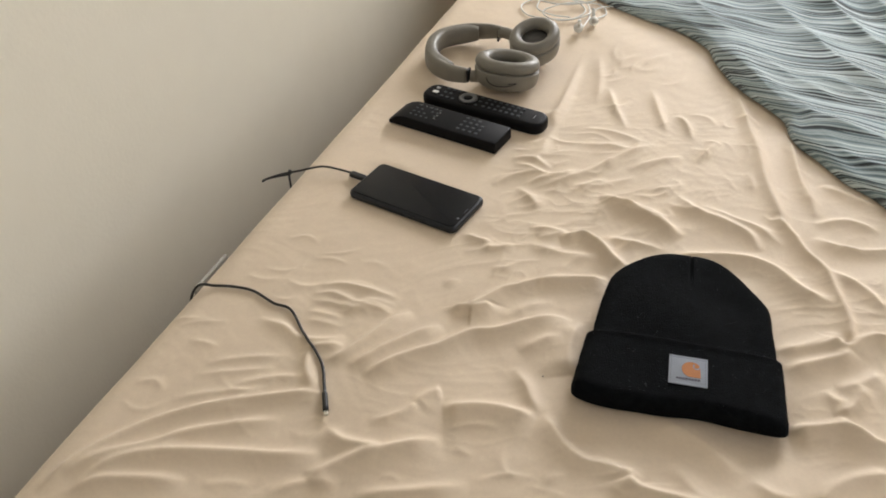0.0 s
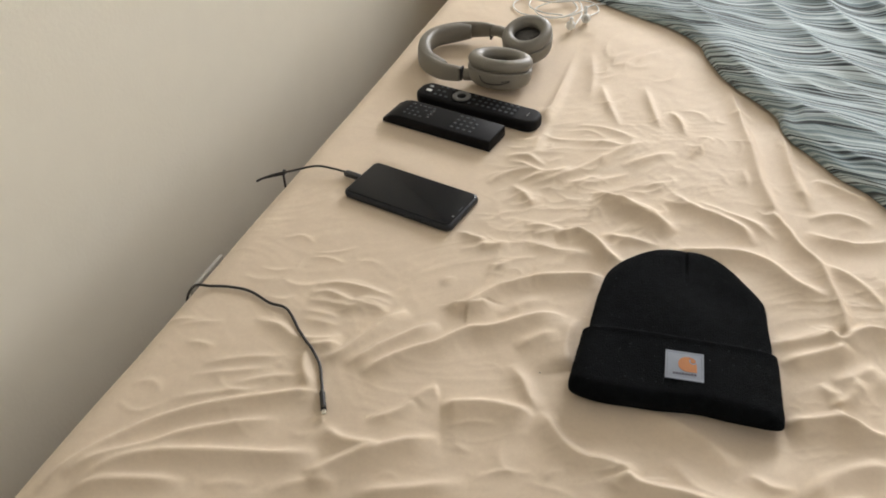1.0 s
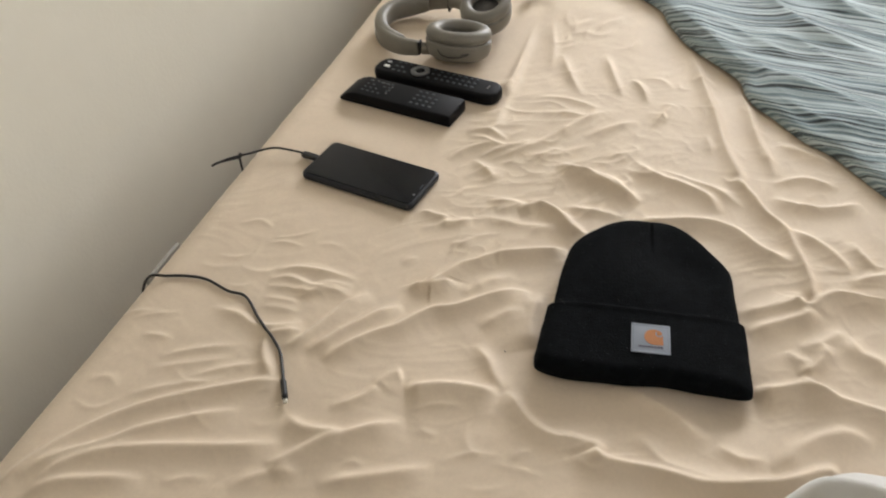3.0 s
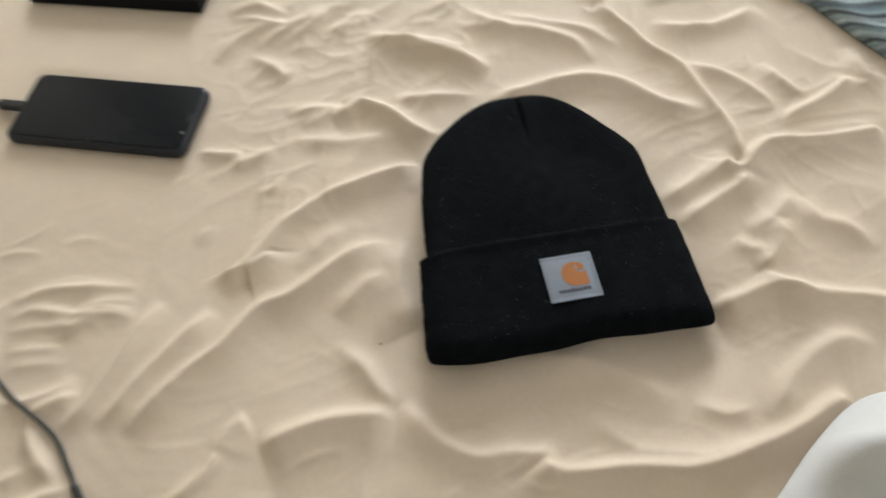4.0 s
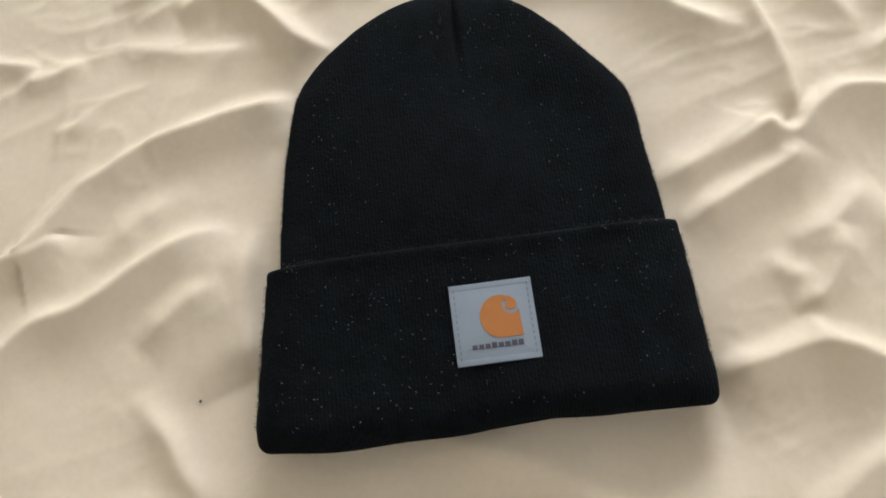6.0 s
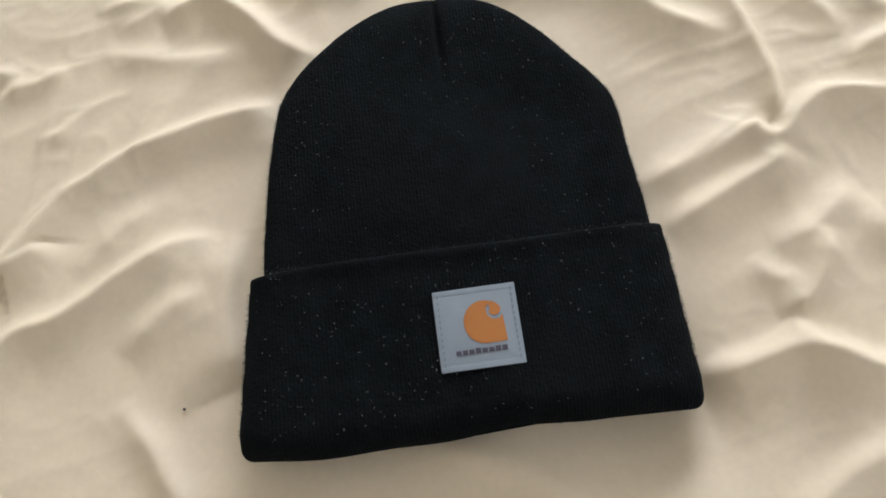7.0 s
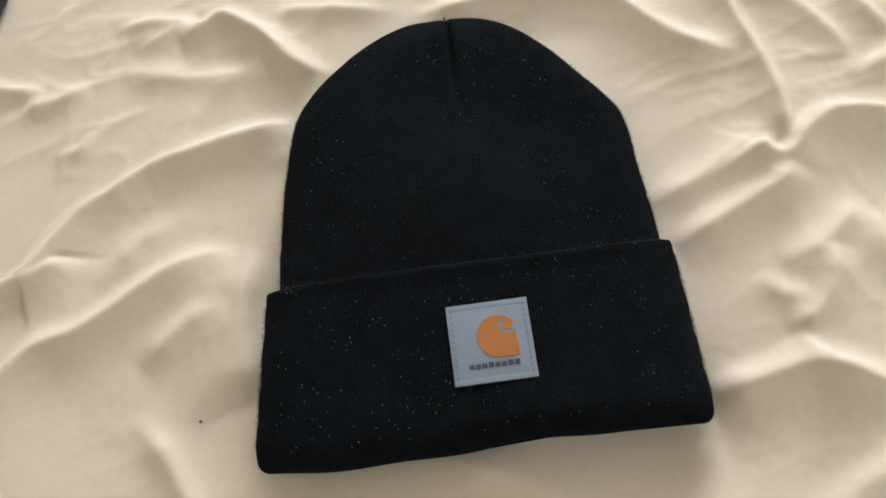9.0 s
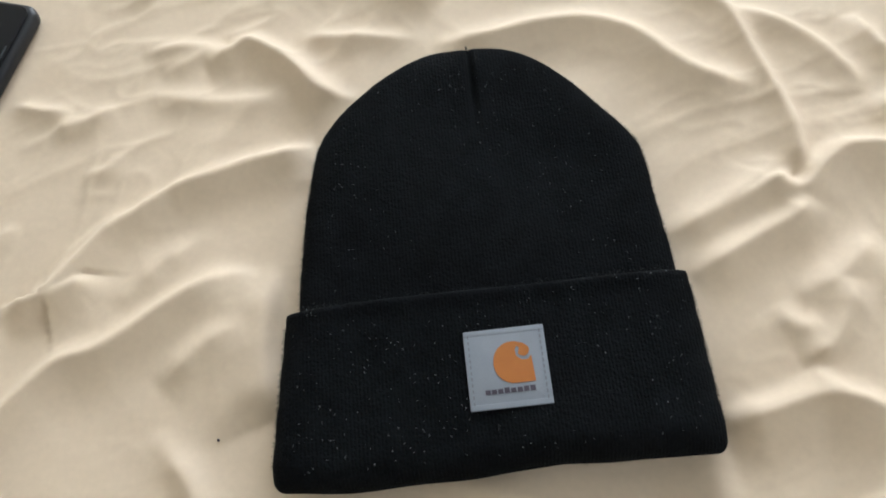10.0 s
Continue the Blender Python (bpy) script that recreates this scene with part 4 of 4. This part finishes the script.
end = Vector((way2[-1][0], way2[-1][1], bump_z(way2[-1][0], way2[-1][1], 0.0030)))
turn2 = math.degrees(math.atan2(-0.159 + 0.134, -0.267 + 0.282))
zt = bump_z(-0.272, -0.15, 0.004)
collar = tube([(0, 0, 0), (0.006, 0, 0), (0.025, 0, 0)], 0.003, 4, 10, lambda t: 0.0019 + 0.0010 * min(1, t * 3))
bmesh.ops.transform(collar, matrix=Matrix.Translation((end.x, end.y, end.z)) @ pose(0, 0, 0, 0, 0, turn2), verts=collar.verts)
part("plug", collar, RUBBER, spare)
metal = slab(0.0060, 0.0042, 0.0022, 0.0010, 0.0004, x=0.0275, z=-0.0011)
bmesh.ops.transform(metal, matrix=Matrix.Translation((end.x, end.y, end.z)) @ pose(0, 0, 0, 0, 0, turn2), verts=metal.verts)
part("contact", metal, METAL, spare, "bright metal plug tip")

# ---- remote controls ----
def keypad(parent, rows, size, z, material, r=0.001, slope=0.0):
    """Small raised keys that share one mesh."""
    first = None
    for x, y in rows:
        if first is None:
            first = part("key", slab(size[0], size[1], 0.0008, r, 0.0003, steps=2, seg=3), material, parent)
            ob = first
        else:
            ob = new("key", first.data)
            ob.parent = parent
        ob.location = (x, y, z - slope * max(0.0, -0.060 - x) * 0.3846)


remote = thing("remote_control", pose(-0.346, 0.352, H + 0.0005, 0, 0, -9.5), "flat black remote control with small keys, next to the phone", "remote control", "remote controls on the bed")
bm = loops_mesh([[(x, a, h / 2 + b) for a, b in rounded(0.047 - 2 * i, h - 2 * i * 0.6, 0.0022, 4)]
                 for x, h, i in ((-0.0865, 0.005, 0.001), (-0.0855, 0.0065, 0.0), (-0.074, 0.0135, 0.0), (-0.064, 0.0165, 0.0), (-0.058, 0.017, 0.0), (0.084, 0.017, 0.0), (0.0855, 0.0165, 0.0004), (0.086, 0.015, 0.0014))])
body = part("body", bm, BLACK, remote)
keypad(remote, [(-0.056 + i * 0.0085, -0.011 + j * 0.0085) for i in range(5) for j in range(4) if (i + j) % 5 != 4], (0.0038, 0.0034), 0.0166, KEYMAT)
keypad(remote, [(0.022 + i * 0.0095, -0.013 + j * 0.0095) for i in range(4) for j in range(4) if not (i == 3 and j == 3)], (0.0046, 0.0042), 0.0166, KEYMAT)
keypad(remote, [(-0.054 + i * 0.0085, 0.0155) for i in range(4)] + [(-0.020, 0.010 - 0.0085 * i) for i in range(3)], (0.003, 0.0012), 0.0163, PRINT, 0.0004)

remote2 = thing("remote_control", pose(-0.315, 0.409, H + 0.0005, 0, 0, -9), "glossy black rounded remote control with a grey ring pad", "remote control", "remote controls on the bed")
bm = slab(0.194, 0.041, 0.016, 0.0165, 0.005, steps=4, seg=8)
for v in bm.verts:
    v.co.z += 0.003 * math.cos(v.co.x / 0.099 * 1.4) - 0.001
    v.co.y *= 1 - 0.10 * math.exp(-((v.co.x - 0.02) / 0.05) ** 2)
    if v.co.z < 0.004:
        v.co.z = max(0, v.co.z - 0.002)
part("body", bm, BLACK, remote2)
ring = part("ring_pad", lathe([(0.0068, 0.0), (0.0068, 0.0015), (0.008, 0.0022), (0.0122, 0.0022), (0.0134, 0.0012), (0.0134, 0.0)], 28), GREYKEY, remote2, "grey navigation ring")
ring.location = (-0.026, 0, 0.0172)
mid = part("centre_key", lathe([(0.0, 0.0), (0.0066, 0.0), (0.0066, 0.0015), (0.0055, 0.002), (0.0, 0.002)], 20), BLACK, remote2)
mid.location = (-0.026, 0, 0.0172)
white_key = part("white_key", slab(0.0085, 0.0058, 0.0014, 0.0012, 0.0004), WHITEPLASTIC, remote2, "small white key")
white_key.location = (-0.078, -0.004, 0.0162)
red_key = part("power_key", slab(0.006, 0.0045, 0.0014, 0.0012, 0.0004), PRINT, remote2)
red_key.location = (-0.080, 0.007, 0.0162)
keypad(remote2, [(-0.064 + i * 0.009, y) for i in range(3) for y in (-0.011, 0, 0.011) if (i, y) != (2, 0)] + [(-0.008, -0.011), (-0.006, 0.0), (-0.008, 0.011)], (0.0045, 0.004), 0.0174, KEYMAT)
keypad(remote2, [(0.004 + i * 0.0092, y) for i in range(7) for y in (-0.0095, 0, 0.0095)], (0.0045, 0.004), 0.0174, KEYMAT)
keypad(remote2, [(0.080, -0.003 + 0.003 * i) for i in range(3)], (0.0012, 0.0022), 0.0166, PRINT, 0.0004)

# ---- headphones ----
phones = thing("headphones", pose(-0.33, 0.54, H + 0.0005), "taupe wireless over-ear headphones lying on their side", "headphones")


def ribbon(pts, tall, thickness, lean):
    """A band of rounded section along pts."""
    line = curve_points(pts, 8)
    loops = []
    for i, q in enumerate(line):
        d = (line[min(i + 1, len(line) - 1)] - line[max(i - 1, 0)])
        d.z = 0
        d.normalize()
        s = Vector((d.y, -d.x, 0))
        t = i / (len(line) - 1)
        k = 1 - 0.30 * abs(2 * t - 1) ** 3
        loops.append([q + s * (math.copysign(abs(math.cos(a)) ** 0.6, math.cos(a)) * thickness / 2 + lean * math.sin(a) * tall / 2) + Vector((0, 0, math.copysign(abs(math.sin(a)) ** 0.7, math.sin(a)) * tall / 2 * k))
                      for a in (2 * math.pi * j / 16 for j in range(16))])
    return loops_mesh(loops)


part("headband", ribbon([(-0.035, -0.068, 0.018), (-0.068, -0.066, 0.018), (-0.102, -0.046, 0.019), (-0.121, -0.010, 0.020), (-0.118, 0.028, 0.020), (-0.090, 0.058, 0.020), (-0.055, 0.068, 0.022), (-0.030, 0.068, 0.024)], 0.030, 0.011, 0.10), TAUPE, phones)
part("band_pad", ribbon([(-0.066, -0.062, 0.0185), (-0.099, -0.043, 0.019), (-0.1165, -0.009, 0.020), (-0.1135, 0.027, 0.020), (-0.085, 0.053, 0.020), (-0.065, 0.061, 0.021)], 0.0325, 0.0195, 0.10), LEATHER, phones)
for y0 in (-0.067, 0.068):
    part("slider", block(-0.0345, -0.0315, y0 - 0.0062, y0 + 0.0062, 0.010, 0.029, 0.0006), RUBBER, phones, "dark hinge gap")


def ear_cup(m, wide, tall):
    cup = part("ear_cup", lathe([(0.0, 0.0), (0.5, 0.0), (0.80, 0.002), (0.93, 0.007), (0.98, 0.015), (1.0, 0.026), (0.99, 0.0275), (0.0, 0.0275)], 44), TAUPE, phones)
    for v in cup.data.vertices:
        v.co.x *= wide
        v.co.y *= tall
    cup.matrix_basis = m
    rim = []
    for k in range(44):
        a = 2 * math.pi * k / 44
        rim.append([((0.77 + 0.23 * math.cos(b)) * wide * math.cos(a), (0.74 + 0.26 * math.cos(b)) * tall * math.sin(a), 0.0360 + 0.0098 * math.sin(b)) for b in (2 * math.pi * j / 14 for j in range(14))])
    rim.append(rim[0])
    ring_bm = loops_mesh(rim, cap=False)
    bmesh.ops.remove_doubles(ring_bm, verts=ring_bm.verts, dist=1e-5)
    part("cushion", ring_bm, LEATHER, cup, "soft padded cushion")
    inner = part("inner_cloth", lathe([(0.0, 0.0278), (0.62, 0.0278), (0.62, 0.0295), (0.0, 0.0305)], 30), MESHCLOTH, cup, "dark grey inner cloth")
    for v in inner.data.vertices:
        v.co.x *= wide
        v.co.y *= tall
    return cup


near = ear_cup(pose(0.021, -0.056, 0.005, -10, 2, 5), 0.048, 0.039)
far = ear_cup(pose(0.037, 0.040, 0.010, 13, 6, -25), 0.036, 0.041)
part("yoke", tube([(-0.030, -0.067, 0.018), (-0.018, -0.064, 0.018), (-0.004, -0.055, 0.018)], 0.009, 5, 12), TAUPE, phones)
part("yoke", tube([(-0.032, 0.068, 0.024), (-0.015, 0.066, 0.024), (0.006, 0.055, 0.020)], 0.009, 5, 12), TAUPE, phones)
swirl = tube([(0.0472 * math.cos(radians(a)), 0.0384 * math.sin(radians(a)), z) for a, z in ((-118, 0.021), (-112, 0.014), (-98, 0.0115), (-80, 0.0125), (-66, 0.016), (-62, 0.018), (-76, 0.0165))], 0.0007, 6, 6)
part("mark", swirl, RUBBER, near, "dark curved mark")

# ---- white wired earphones ----
buds = thing("earphones", pose(0, 0, 0), "tangled white wired earphones on the sheet", "earphones")
z0 = H + 0.003


def wire(rows, r=0.0013):
    part("wire", tube([(x, y, z0 + u) for x, y, u in rows], r, 10, 8), WHITEPLASTIC, buds)


wire([(-0.252, 0.684, 0.004), (-0.250, 0.708, 0.004), (-0.252, 0.745, 0.002), (-0.268, 0.785, 0.004), (-0.310, 0.800, 0.001), (-0.355, 0.790, 0.0), (-0.374, 0.755, 0.0), (-0.352, 0.722, 0.0), (-0.31, 0.716, 0.002), (-0.275, 0.722, 0.004),
      (-0.262, 0.755, 0.005), (-0.290, 0.790, 0.004), (-0.34, 0.800, 0.003), (-0.345, 0.75, 0.003), (-0.315, 0.725, 0.005), (-0.28, 0.728, 0.003)])
wire([(-0.236, 0.735, 0.004), (-0.228, 0.765, 0.001), (-0.25, 0.79, 0.003), (-0.30, 0.772, 0.006), (-0.33, 0.735, 0.004), (-0.30, 0.712, 0.003), (-0.262, 0.73, 0.005), (-0.24, 0.78, 0.003), (-0.205, 0.80, 0.0), (-0.17, 0.815, 0.0)])
wire([(-0.345, 0.83, 0.0), (-0.30, 0.845, 0.0), (-0.26, 0.83, 0.002), (-0.262, 0.79, 0.006), (-0.31, 0.765, 0.006), (-0.36, 0.785, 0.003), (-0.365, 0.83, 0.0), (-0.33, 0.86, 0.0), (-0.27, 0.87, 0.0)])
for x, y, turn in ((-0.252, 0.678, 200), (-0.240, 0.722, 20)):
    bud = part("earbud", lathe([(0.0, 0.0), (0.0035, 0.0), (0.0058, 0.003), (0.0066, 0.006), (0.0062, 0.009), (0.004, 0.0112), (0.0, 0.012)], 20), WHITEPLASTIC, buds)
    bud.matrix_basis = pose(x, y, z0 + 0.006, 70, 0, turn) @ Matrix.Diagonal((1.2, 1.2, 1.2, 1))
    mesh_tip = part("tip", lathe([(0.0, 0.0118), (0.0034, 0.0113), (0.0034, 0.0118), (0.0, 0.0124)], 16), PALE, bud)
    stem = part("stem", lathe([(0.0, 0.0), (0.0022, 0.0), (0.0026, 0.012), (0.0, 0.013)], 12), WHITEPLASTIC, bud)
    stem.matrix_basis = pose(0, 0.004, 0.004, -90, 0, 0)

# ---- pale strip behind the mattress edge ----
strip = part("plastic_strip", slab(0.068, 0.005, 0.014, 0.002, 0.001), PALE)
strip.matrix_world = pose(-0.523, 0.012, H - 0.045, 0, 0, 90)
tagged(strip, "pale plastic strip clipped to the edge of the mattress", "plastic strip")

# ---- tiny things ----
crumb = part("crumb", lathe([(0.0, 0.0), (0.0006, 0.0002), (0.0007, 0.0006), (0.0, 0.0010)], 7), INK)
crumb.matrix_world = Matrix.Translation((-0.087, -0.039, bed_height(-0.087, -0.039)))
tagged(crumb, "tiny dark crumb lying on the beige sheet", "crumb")
